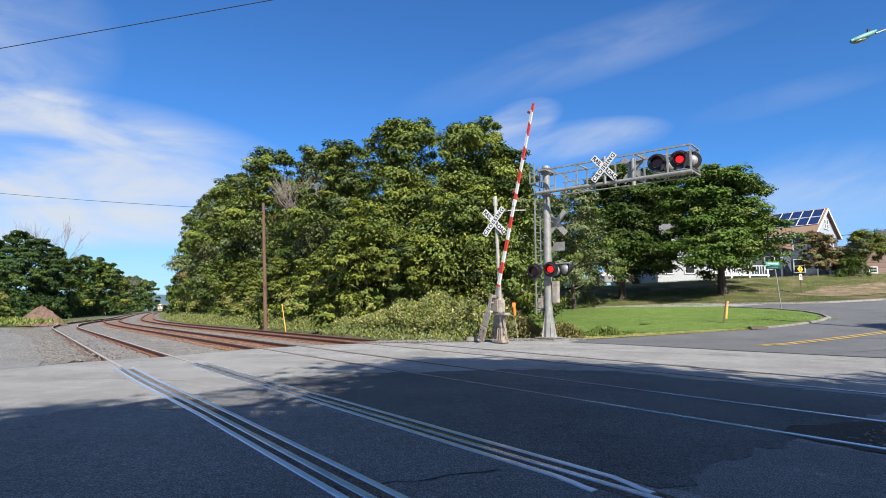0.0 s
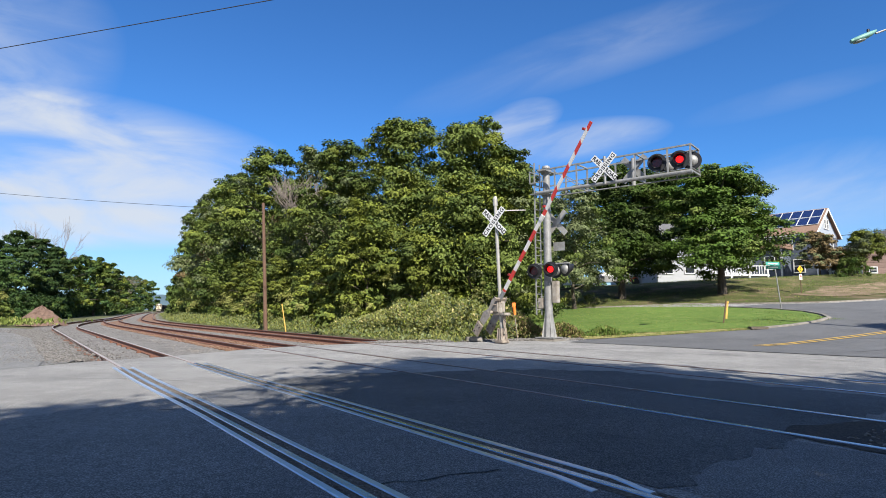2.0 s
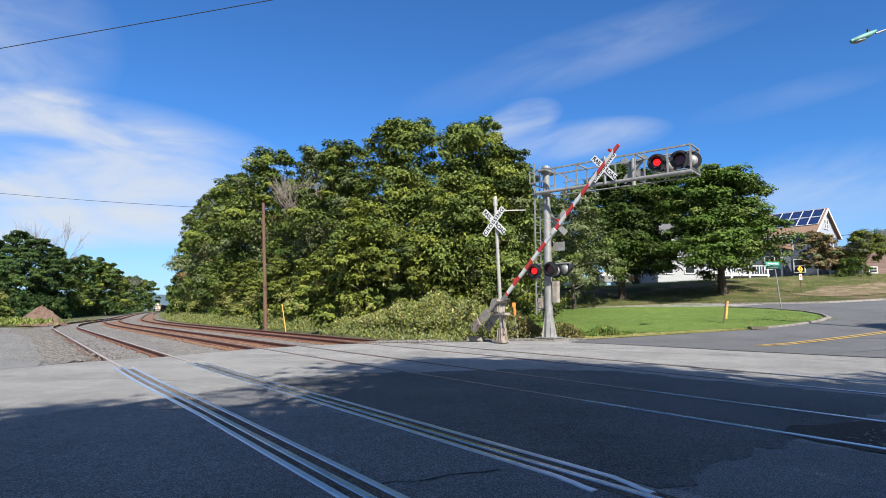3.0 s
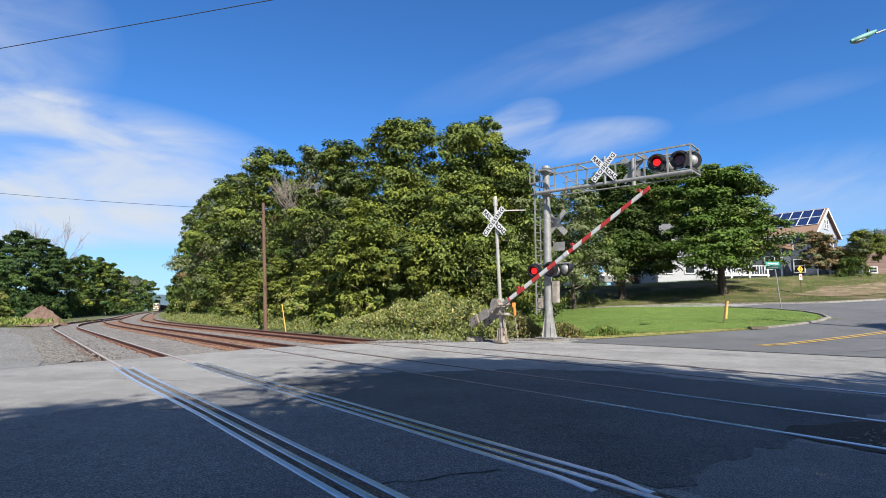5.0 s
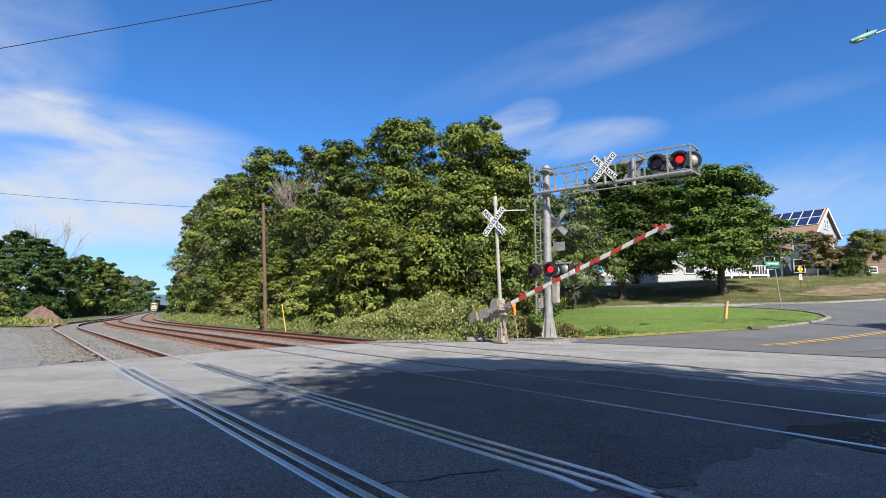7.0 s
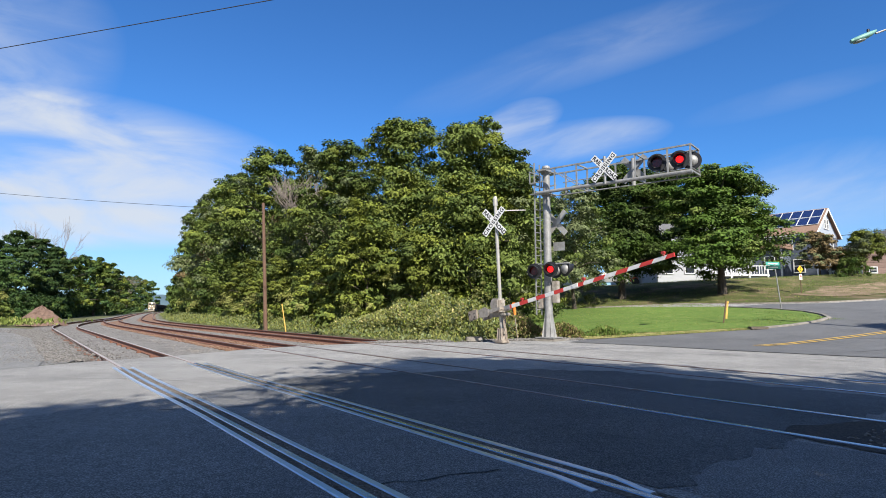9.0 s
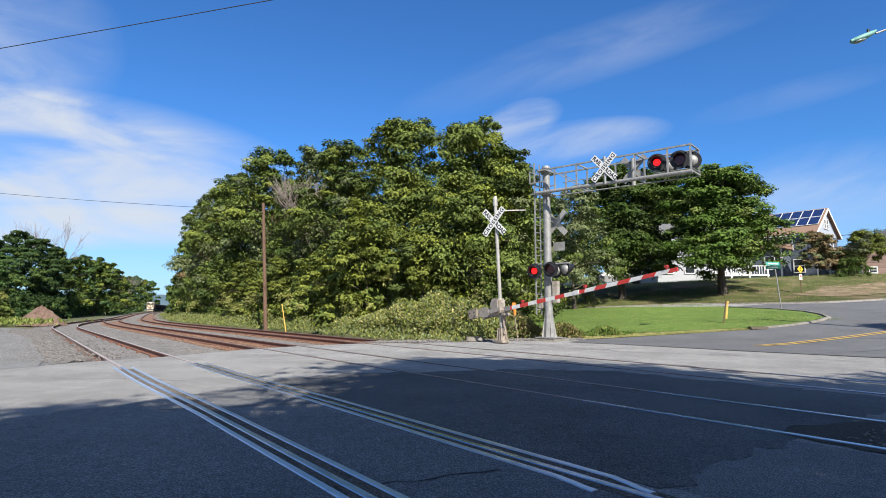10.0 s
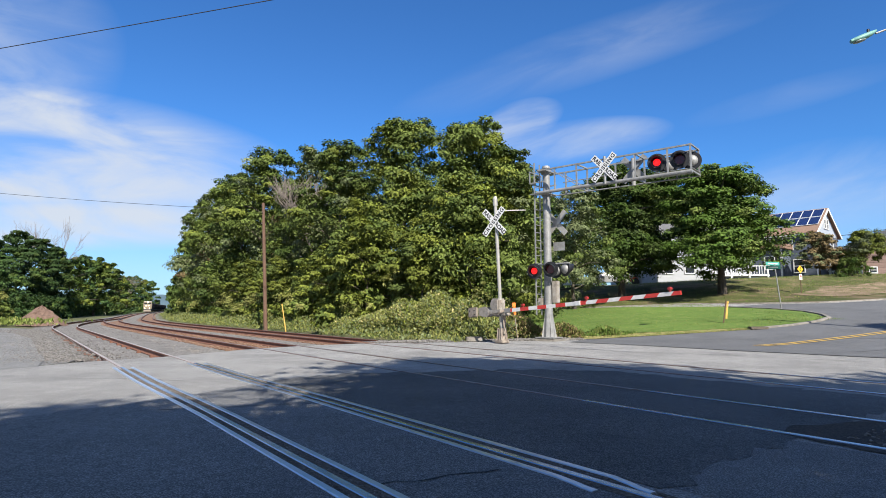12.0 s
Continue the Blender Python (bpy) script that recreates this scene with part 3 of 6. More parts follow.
    sheet("bare_soil", [(27.2, 44.6), (27.9, 43.2), (29.4, 42.2), (31.2, 41.9), (33.0, 42.8), (35.4, 43.4), (38.2, 45.2), (40.0, 47.8), (37.6, 48.9), (34.4, 47.6), (32.2, 48.0), (30.3, 46.2)], 0.05, M["soil"], "bare dry pinkish soil with thin grass", "soil", cell=1.0)
    sheet("gravel_strip", [(-2.6, 20.35), (-0.9, 20.95), (1.0, 21.35), (4.5, 22.35), (5.9, 22.85), (5.6, 23.5), (4.2, 23.2), (1.0, 22.4), (-1.4, 21.7), (-3.0, 20.9)], 0.025, M["gravel"], "pale crushed stone along the road edge", "gravel", cell=0.8)
    for off in (-0.13, 0.13):
        line = [(10.2, 18.6), (11.7, 19.4), (13.4, 20.2), (15.2, 21.0), (17.2, 21.9), (21, 23.4), (27, 25.6), (36, 28.8)]
        pts = [Vector(p) for p in line]
        a, b = [], []
        for i, p in enumerate(pts):
            d = (pts[min(i + 1, len(pts) - 1)] - pts[max(i - 1, 0)]).normalized()
            nrm = Vector((-d.y, d.x))
            a.append(p + nrm * (off - 0.045))
            b.append(p + nrm * (off + 0.045))
        vs = [(p.x, p.y, terrain(p.x, p.y) + 0.028) for p in a + b]
        k = len(a)
        tagged(new("road_line", mesh_from("road_line", vs, [(i, i + 1, k + i + 1, k + i) for i in range(k - 1)], M["yellow"])), "yellow painted centre line on the street", "road marking", "double centre line", kind="structure")


def kerb(name, line, label):
    """A concrete kerb with a rounded top edge, laid along a line in plan."""
    pts = [Vector(p) for p in line]
    fine = []
    for a, b in zip(pts, pts[1:]):
        n = max(1, int((b - a).length / 0.8))
        fine += [a.lerp(b, i / n) for i in range(n)]
    fine.append(pts[-1])
    prof = [(-0.02, -0.1), (-0.02, 0.065), (0.01, 0.085), (0.04, 0.092), (0.16, 0.092), (0.18, 0.08), (0.18, -0.1)]
    vs, fs = [], []
    for i, p in enumerate(fine):
        d = (fine[min(i + 1, len(fine) - 1)] - fine[max(i - 1, 0)]).normalized()
        nr = Vector((-d.y, d.x))
        z = terrain(p.x, p.y)
        for o, h in prof:
            c = p + nr * o
            vs.append((c.x, c.y, z + h))
    k = len(prof)
    for i in range(len(fine) - 1):
        for j in range(k - 1):
            fs.append((i * k + j, i * k + j + 1, (i + 1) * k + j + 1, (i + 1) * k + j))
    return tagged(new(name, mesh_from(name, vs, fs, M["concrete"])), label, "kerb", kind="structure")


# ---- tracks ----
RAIL = [(-0.070, -0.16), (-0.070, -0.145), (-0.012, -0.125), (-0.010, -0.045), (-0.036, -0.036), (-0.036, -0.006), (-0.028, 0.0), (0.028, 0.0), (0.036, -0.006), (0.036, -0.036), (0.010, -0.045), (0.012, -0.125), (0.070, -0.145), (0.070, -0.16)]


def sweep(name, prof, ss, q, z, mats, head=(6,), closed=True, worn=12.0):
    """Profile (across, up) swept along the track; faces numbered in head take the second material, nearer than worn the third."""
    mats = mats if isinstance(mats, list) else [mats]
    vs, fs, mi = [], [], []
    k = len(prof)
    for s in ss:
        p, u = track(s, q(s) if callable(q) else q)
        v = Vector((u.y, -u.x))
        for o, h in prof:
            c = p + v * o
            vs.append((c.x, c.y, z + h))
    for i in range(len(ss) - 1):
        for j in range(k - 1 + (1 if closed else 0)):
            j2 = (j + 1) % k
            fs.append((i * k + j, i * k + j2, (i + 1) * k + j2, (i + 1) * k + j))
            mi.append((1 if ss[i] > worn or len(mats) < 3 else 2) if j in head else 0)
    if closed:
        fs += [tuple(range(k)), tuple(reversed(range((len(ss) - 1) * k, len(ss) * k)))]
        mi += [0, 0]
    return mesh_from(name, vs, fs, mats, mi)


def stations(a, b):
    out, s = [], a
    while s < b:
        out.append(s)
        s += 1.5 if s < 60 else 3.0 if s < 180 else 20.0
    return out + [b]


def siding(s):
    """The siding leads over into the next track past the crossing."""
    return Q1 - 0.09 * step(6.5, 11, s) + (Q2 - Q1) * step(42, 96, s)


def build_track(q, a, b, top, label):
    t = tagged(empty("railway_track"), label, "railway track", "railway tracks", kind="structure")
    for side in (-1, 1):
        line = (lambda st, o=side * GAUGE / 2: siding(st) + o) if q == Q1 else q + side * GAUGE / 2
        part("rail", sweep("rail", RAIL, stations(a, b), line, 0.014, [M["rail_rust"], top, M["rail_top"]], head=(5, 6, 7), worn=12.0 if q == Q1 else 4.2), None, t)
    return t


def build_tracks():
    edge = lambda q: 14.6 + 0.3 * q
    tie_bm = bmesh.new()
    box(tie_bm, 0, 0, -0.09, 2.6, 0.22, 0.18, bevel=0.012)
    tie = finish(tie_bm, "tie", M["tie"])
    t1 = build_track(Q1, -12, 93, M["rail_pale"], "siding track with polished rails running onto the crossing")
    t2 = build_track(Q2, -40, 700, M["rail_dull"], "rusty main line track curving away past the woods")
    t3 = build_track(Q3, -40, 700, M["rail_dull"], "rusty second main line track curving along the woods")
    for t, q in ((t1, Q1), (t2, Q2), (t3, Q3)):
        s = edge(q) + 0.5
        while s < (80 if t is not t1 else 75):
            p, u = track(s, siding(s) if t is t1 else q)
            o = new("tie", tie)
            o.parent = t
            o.matrix_basis = pose(p.x, p.y, -0.165 + random.uniform(-0.02, 0.0), 0, 0, math.degrees(math.atan2(-u.x, u.y)) + random.uniform(-1.5, 1.5))
            s += 0.56
        # ballast shoulders, raised a little between the rails
        wide = 2.1
        prof = [(-wide - 0.9, -0.30), (-wide - 0.05, -0.195), (-wide * 0.62, -0.165), (-0.5, -0.18), (0.5, -0.18), (wide * 0.62, -0.165), (wide + 0.05, -0.195), (wide + 0.9, -0.30)]
        m = sweep("ballast", prof, stations(edge(q) + 0.1, 400 if t is not t1 else 90), siding if t is t1 else q, 0.0 if t is not t1 else 0.016, M["ballast"], closed=False, head=())
        tagged(new("ballast", m), "bed of rust-stained grey crushed stone under the rails", "ballast", kind="structure")
        if t is not t1:
            m = sweep("rust_band", [(-1.22, -0.175), (-0.95, -0.150), (-0.4, -0.158), (0.4, -0.158), (0.95, -0.150), (1.22, -0.175)], stations(edge(q) + 0.2, 400), q, 0.0, M["rust_ballast"], closed=False, head=())
            tagged(new("rusty_ballast", m), "rust-brown ballast stained by the rails", "ballast", kind="structure")
    bm = bmesh.new()
    box(bm, 0, 0, 0, 0.33, 0.19, 0.05, bevel=0.008)
    for x in (-0.12, 0.12):
        box(bm, x, 0.05, 0.035, 0.04, 0.04, 0.03)
    plate_mesh = finish(bm, "tie_plate", M["rail_rust"])
    st = edge(Q1) + 0.45
    while st < 34:
        for side in (-1, 1):
            p, u = track(st, siding(st) + side * GAUGE / 2)
            o = new("tie_plate", plate_mesh)
            o.parent = t1
            o.matrix_basis = pose(p.x, p.y, -0.142, 0, 0, math.degrees(math.atan2(-u.x, u.y)))
        st += random.uniform(1.2, 2.6)
    # guard rails of the siding on the crossing, and grime in the flangeways
    for side in (-1, 1):
        for g in (-1, 1):
            start = -3.0 if side < 0 else (2.5 if g < 0 else 2.25)
            gap = (0.142 if g < 0 else 0.162)
            end = 13.5 if g < 0 else 13.3

            def guard_line(st, side=side, g=g, gap=gap, start=start):
                flare = 0.09 * (1 - step(start, start + 0.38, st)) if side > 0 else 0.0
                return siding(st) + side * GAUGE / 2 + g * (gap - (flare if g > 0 else 0.6 * -flare))
            prof = [(-0.031, -0.1), (-0.031, -0.004), (-0.025, 0.002), (0.025, 0.002), (0.031, -0.004), (0.031, -0.1)]
            ss = [start, start + 0.1, start + 0.2, start + 0.38] + [start + 0.38 + (end - start - 0.38) * i / 12 for i in range(1, 13)]
            part("guard_rail", sweep("guard_rail", prof, ss, guard_line, 0.013, [M["guard"], M["guard"]]), None, t1, "worn pale steel guard rail set in asphalt")
        m = sweep("flangeway", [(-0.12, 0.0), (0.13, 0.0)], [-3.0 + i for i in range(17)], lambda st, o=side * GAUGE / 2: siding(st) + o, 0.0062, M["flange"], closed=False, head=())
        part("flangeway", m, None, t1, "brown grit in the flangeway")
    for t, q in ((t2, Q2), (t3, Q3)):
        for side in (-1, 1):
            m = sweep("flangeway", [(-0.02, 0.0), (0.06, 0.0)] if side > 0 else [(-0.06, 0.0), (0.02, 0.0)], [-3.0, edge(q)], q + side * (GAUGE / 2 - 0.05), 0.0062, M["flange"], closed=False, head=())
            part("flangeway", m, None, t, "dark grime in the flangeway")


def scatter_stones(name, n, place, size, mat, label, seed):
    """Small angular stones strewn over an area: place(rng) gives x, y, z."""
    rng = random.Random(seed)
    base = [(1, 0, 0), (-1, 0, 0), (0, 1, 0), (0, -1, 0), (0, 0, 1), (0, 0, -1)]
    tri = [(0, 2, 4), (2, 1, 4), (1, 3, 4), (3, 0, 4), (2, 0, 5), (1, 2, 5), (3, 1, 5), (0, 3, 5)]
    vs, fs = [], []
    for _ in range(n):
        x, y, z = place(rng)
        r = rng.uniform(*size)
        e = Euler((rng.random() * 6, rng.random() * 6, rng.random() * 6)).to_matrix()
        k = len(vs)
        for b in base:
            w = e @ (Vector(b) * r * rng.uniform(0.6, 1.25))
            vs.append((x + w.x, y + w.y, z + w.z * 0.8 + r * 0.3))
        fs += [(a + k, b + k, c + k) for a, b, c in tri]
    tagged(new(name, mesh_from(name, vs, fs, mat)), label, "gravel", kind="stuff")


# ---- trees ----
def crown_mesh(name, seed, H, R, z0, clumps, per, size, mats, weights, squash=0.75, taper=0.42, broad=0.5):
    """Many small leaves in clumps, the clumps set about the upper and outer side of uneven boughs."""
    rng = np.random.default_rng(seed)
    nb = max(9, clumps // 6)
    core = clumps // 5
    t = np.clip((np.arange(nb) + rng.random(nb)) / nb, 0, 1) ** 0.92
    ang = np.arange(nb) * 2.4 + rng.random(nb) * 1.1
    prof = np.sqrt(np.clip(1 - ((t - 0.36) / 0.68) ** 2, 0.05, 1)) * (1.08 - taper * t)
    rb = R * rng.uniform(0.26, 0.42, nb) * (1.05 - 0.30 * t)
    rad = R * prof * rng.uniform(0.36, 0.80, nb)
    cb = np.stack([np.cos(ang) * rad, np.sin(ang) * rad, z0 + (H - z0) * t], 1)
    cb[:, 2] = np.clip(cb[:, 2], z0 + rb * 0.35, H - rb * rng.uniform(0.75, 1.25, nb))
    mid = np.array([0, 0, z0 + (H - z0) * 0.42])
    kb = np.concatenate([np.arange(nb), rng.choice(nb, clumps - nb, p=rb ** 2 / np.sum(rb ** 2))])
    out = cb - mid
    out /= np.linalg.norm(out, axis=1, keepdims=True) + 1e-6
    d0 = rng.normal(size=(clumps, 3))
    d0 /= np.linalg.norm(d0, axis=1, keepdims=True)
    d0 = d0 + out[kb] * 0.55 + np.array([0, 0, 0.35])
    d0 /= np.linalg.norm(d0, axis=1, keepdims=True)
    c = cb[kb] + d0 * (rb[kb] * rng.uniform(0.50, 1.02, clumps))[:, None] * np.array([1, 1, 0.85])
    rc = rb[kb] * rng.uniform(0.24, 0.46, clumps)
    # loose leaves deep in the crown
    tc, ac = rng.random(core), rng.random(core) * 2 * np.pi
    pc = np.sqrt(np.clip(1 - ((tc - 0.36) / 0.68) ** 2, 0.05, 1)) * (1.0 - taper * tc) * R * rng.uniform(0.0, 0.62, core)
    c[-core:] = np.stack([np.cos(ac) * pc, np.sin(ac) * pc, z0 + (H - z0) * (0.04 + 0.84 * tc)], 1)
    rc[-core:] = R * rng.uniform(0.20, 0.32, core)
    tone = rng.choice(len(mats), nb, p=weights)
    pick = np.where(rng.random(clumps) < 0.6, tone[kb], rng.choice(len(mats), clumps, p=weights))
    n = clumps * per
    k = np.repeat(np.arange(clumps), per)
    d = rng.normal(size=(n, 3))
    d /= np.linalg.norm(d, axis=1, keepdims=True)
    d[:, 2] = np.where((d[:, 2] < -0.2) & (rng.random(n) < 0.7), -d[:, 2], d[:, 2])
    rr = rc[k] * rng.uniform(0.35, 1.06, n) ** 0.6 * rng.uniform(0.85, 1.42, n)
    p = c[k] + d * rr[:, None] * np.array([1, 1, squash])
    nrm = d * 0.75 + d0[k] * 0.45 + np.array([0, 0, 0.40]) + rng.normal(size=(n, 3)) * 0.36
    nrm /= np.linalg.norm(nrm, axis=1, keepdims=True)
    a = np.cross(nrm, rng.normal(size=(n, 3)))
    a /= np.linalg.norm(a, axis=1, keepdims=True) + 1e-9
    b = np.cross(nrm, a)
    ln = (size * rng.uniform(0.6, 1.35, n))[:, None]
    wd = ln * (broad * rng.uniform(0.75, 1.25, n))[:, None]
    droop = np.array([0, 0, -1]) * ln * 0.16
    q = np.stack([p - a * ln * 0.5 + droop, p + b * wd * 0.5, p + a * ln * 0.5 + droop, p - b * wd * 0.5], 1)
    return quads_mesh(name, q, mats, pick[k])


def canopy_mesh(name, seed, H, R, z0, clumps, per, size, mats, weights, squash=0.75):
    """An even closed canopy of leaves in overlapping clumps."""
    rng = np.random.default_rng(seed)
    t = rng.beta(1.25, 1.15, clumps)
    prof = np.sqrt(np.clip(1 - ((t - 0.38) / 0.64) ** 2, 0.03, 1)) * (1.08 - 0.3 * t)
    ang = rng.random(clumps) * 2 * np.pi
    rad = R * prof * np.sqrt(rng.uniform(0.12, 1.0, clumps)) * rng.uniform(0.75, 1.08, clumps)
    rc = R * rng.uniform(0.15, 0.34, clumps)
    c = np.stack([np.cos(ang) * rad, np.sin(ang) * rad, z0 + (H - z0) * t], 1)
    c[:, 2] = np.minimum(c[:, 2], H - rc * squash * 0.8)
    pick = rng.choice(len(mats), clumps, p=weights)
    n = clumps * per
    k = np.repeat(np.arange(clumps), per)
    d = rng.normal(size=(n, 3))
    d /= np.linalg.norm(d, axis=1, keepdims=True)
    d[:, 2] = np.where((d[:, 2] < -0.25) & (rng.random(n) < 0.75), -d[:, 2], d[:, 2])
    rr = rc[k] * rng.uniform(0.55, 1.05, n) * rng.uniform(0.88, 1.18, n)
    p = c[k] + d * rr[:, None] * np.array([1, 1, squash])
    nrm = d * 1.0 + np.array([0, 0, 0.35]) + rng.normal(size=(n, 3)) * 0.38
    nrm /= np.linalg.norm(nrm, axis=1, keepdims=True)
    a = np.cross(nrm, rng.normal(size=(n, 3)))
    a /= np.linalg.norm(a, axis=1, keepdims=True) + 1e-9
    b = np.cross(nrm, a)
    ln = (size * rng.uniform(0.6, 1.35, n))[:, None]
    wd = ln * rng.uniform(0.34, 0.55, n)[:, None]
    droop = np.array([0, 0, -1]) * ln * 0.16
    q = np.stack([p - a * ln * 0.5 + droop, p + b * wd * 0.5, p + a * ln * 0.5 + droop, p - b * wd * 0.5], 1)
    return quads_mesh(name, q, mats, pick[k])


def trunk_mesh(name, seed, H, R, z0, r, limbs=7):
    rng = random.Random(seed)
    bm = bmesh.new()
    top = z0 + (H - z0) * 0.62
    pts = [Vector((0, 0, -0.15))]
    for i in range(1, 5):
        pts.append(Vector((rng.uniform(-1, 1) * 0.05 * H * 0.3, rng.uniform(-1, 1) * 0.05 * H * 0.3, top * i / 4)))
    for i in range(4):
        rod(bm, pts[i], pts[i + 1], r * (1.25 if i == 0 else 1 - 0.2 * i), r * (0.8 - 0.2 * i + 0.02), seg=8)
    for i in range(limbs):
        h = z0 * 0.85 + (top - z0 * 0.85) * (i + 0.3) / limbs
        f = h / top * 4
        b = pts[min(3, int(f))].lerp(pts[min(3, int(f)) + 1], f - int(f))
        a = i * 2.4 + rng.random()
        e = b + Vector((math.cos(a) * R * 0.62, math.sin(a) * R * 0.62, R * rng.uniform(0.10, 0.42)))
        mid = b.lerp(e, 0.5) + Vector((0, 0, R * 0.08))
        rod(bm, b, mid, r * 0.42, r * 0.26, seg=6)
        rod(bm, mid, e, r * 0.26, r * 0.07, seg=6)
    return finish(bm, name, M["bark"])


def bare_mesh(name, seed, H):
    """A leafless tree: a trunk that forks again and again into fine upright twigs."""
    rng = random.Random(seed)
    bm = bmesh.new()

    def fork(p, d, ln, r, depth):
        e = p + d * ln
        rod(bm, p, e, r, r * 0.6, seg=6 if depth > 3 else 4, caps=False)
        if depth == 0:
            return
        for _ in range(3 if depth > 1 else 2):
            w = d + Vector((rng.uniform(-1, 1), rng.uniform(-1, 1), rng.uniform(0.0, 0.6))) * 0.48
            fork(p.lerp(e, rng.uniform(0.55, 1.0)), w.normalized(), ln * rng.uniform(0.58, 0.82), max(r * 0.55, 0.018), depth - 1)
    fork(Vector((0, 0, -0.2)), Vector((0, 0, 1)), H * 0.36, H * 0.008, 5)
    return finish(bm, name, M["twig"])


TREES = {}


def tree_kind(key, name, seed, H, R, z0, clumps, per, size, mats, weights, r, label, category="tree", squash=0.75, taper=0.42, broad=0.5):
    e = tagged(empty(name), label, category)
    part("trunk", trunk_mesh("trunk", seed, H, R, z0, r), None, e)
    leaves = [M[m] for m in mats]
    if key == "shade":
        crown = canopy_mesh("crown", seed, H, R, z0, clumps, per, size, leaves, weights, squash)
    else:
        crown = crown_mesh("crown", seed, H, R, z0, clumps, per, size, leaves, weights, squash, taper, broad)
    part("crown", crown, None, e)
    TREES[key] = [e, H, False]


def plant(key, x, y, height, spin, group="", wide=1.0, label="", z=None):
    """Stands a tree of that kind at a place; the first use takes the original."""
    e, H, used = TREES[key]
    k = height / H
    m = pose(x, y, (terrain(x, y) if z is None else z) - 0.05, 0, 0, spin)
    if not used:
        TREES[key][2] = True
        o = e
        o.matrix_basis = m
    else:
        o = copy_thing(e, m)
    o.scale = (k * wide, k * wide, k)
    tagged(o, label, group=group)
    return o


def build_tree_kinds():
    tree_kind("walnut", "tree", 11, 14, 5.0, 1.6, 360, 140, 0.24, ("leaf_mid", "leaf_yellow"), (0.6, 0.4), 0.24, "tall broad walnut tree with airy green leaves in the woods", squash=0.62, taper=0.50, broad=0.42)
    tree_kind("locust", "tree", 23, 14, 4.6, 1.2, 290, 145, 0.235, ("leaf_mid", "leaf_dark", "leaf_yellow", "leaf_grey"), (0.54, 0.14, 0.16, 0.16), 0.22, "leafy mid-green tree at the edge of the woods", squash=0.62)
    tree_kind("ash", "tree", 37, 14, 4.2, 1.0, 260, 140, 0.245, ("leaf_dark", "leaf_mid", "leaf_grey"), (0.42, 0.38, 0.20), 0.22, "dense dark green tree at the edge of the woods", squash=0.66)
    tree_kind("cherry", "tree", 41, 14, 4.4, 1.4, 230, 125, 0.24, ("leaf_grey", "leaf_brown", "leaf_mid"), (0.32, 0.18, 0.5), 0.2, "thin tree turning brown in early autumn")
    tree_kind("sapling", "young_tree", 53, 6, 2.8, 0.2, 120, 130, 0.19, ("leaf_yellow", "leaf_mid"), (0.72, 0.28), 0.08, "bright yellow-green young tree before the woods", squash=0.55, broad=0.55)
    tree_kind("shrub", "shrub", 59, 3.2, 2.3, 0.0, 50, 80, 0.19, ("leaf_mid", "weed"), (0.65, 0.35), 0.05, "overgrown green shrub at the foot of the woods", "shrub", squash=0.85)
    tree_kind("maple", "maple_tree", 61, 12, 5.4, 2.6, 420, 165, 0.235, ("leaf_maple", "leaf_dark", "leaf_mid"), (0.6, 0.28, 0.12), 0.28, "round dense dark green maple tree on the bank", squash=0.62, taper=0.60, broad=0.52)
    tree_kind("shade", "maple_tree", 61, 12, 5.4, 2.5, 260, 74, 0.48, ("leaf_maple", "leaf_dark"), (0.8, 0.2), 0.28, "tall dark green maple tree shading the road")
    tree_kind("pear", "tree", 67, 9, 3.4, 1.5, 150, 150, 0.19, ("leaf_grey", "leaf_mid"), (0.75, 0.25), 0.14, "pale grey-green tree behind the signal mast")
    tree_kind("dogwood", "small_tree", 71, 4.5, 2.5, 1.0, 190, 95, 0.19, ("leaf_brown", "leaf_grey"), (0.65, 0.35), 0.09, "small russet-leaved tree before the house", squash=0.5)
    tree_kind("plum", "small_tree", 73, 4.5, 2.4, 1.75, 190, 95, 0.17, ("leaf_yellow", "leaf_grey"), (0.55, 0.45), 0.09, "small round yellow-green tree before the house")
    tree_kind("far", "tree", 79, 14, 5.5, 0.8, 90, 80, 0.74, ("leaf_dark", "leaf_mid"), (0.8, 0.2), 0.25, "dark green tree along the railway")
    tree_kind("oak", "tree", 97, 14, 5.2, 0.6, 170, 110, 0.42, ("leaf_deep", "leaf_dark"), (0.8, 0.2), 0.24, "tall dense dark green tree beside the railway", squash=0.5, taper=0.6)
    tree_kind("far_dark", "tree", 101, 14, 5.4, 0.3, 110, 110, 0.55, ("leaf_deep", "leaf_dark"), (0.65, 0.35), 0.25, "dark green tree along the railway", squash=0.6)
    tree_kind("bramble", "shrub", 103, 3.2, 2.6, 0.0, 42, 66, 0.33, ("leaf_deep", "leaf_dark"), (0.7, 0.3), 0.05, "dark green bramble thicket", "shrub", squash=0.85)
    tree_kind("far_light", "tree", 83, 12, 5.0, 0.5, 100, 95, 0.62, ("leaf_dark", "leaf_mid", "leaf_yellow"), (0.55, 0.37, 0.08), 0.22, "yellowing green tree along the railway", squash=0.6)
    tree_kind("far_wood", "tree", 89, 14, 4.3, 0.4, 190, 85, 0.38, ("leaf_mid", "leaf_dark"), (0.55, 0.45), 0.22, "green tree at the far edge of the woods", squash=0.62)


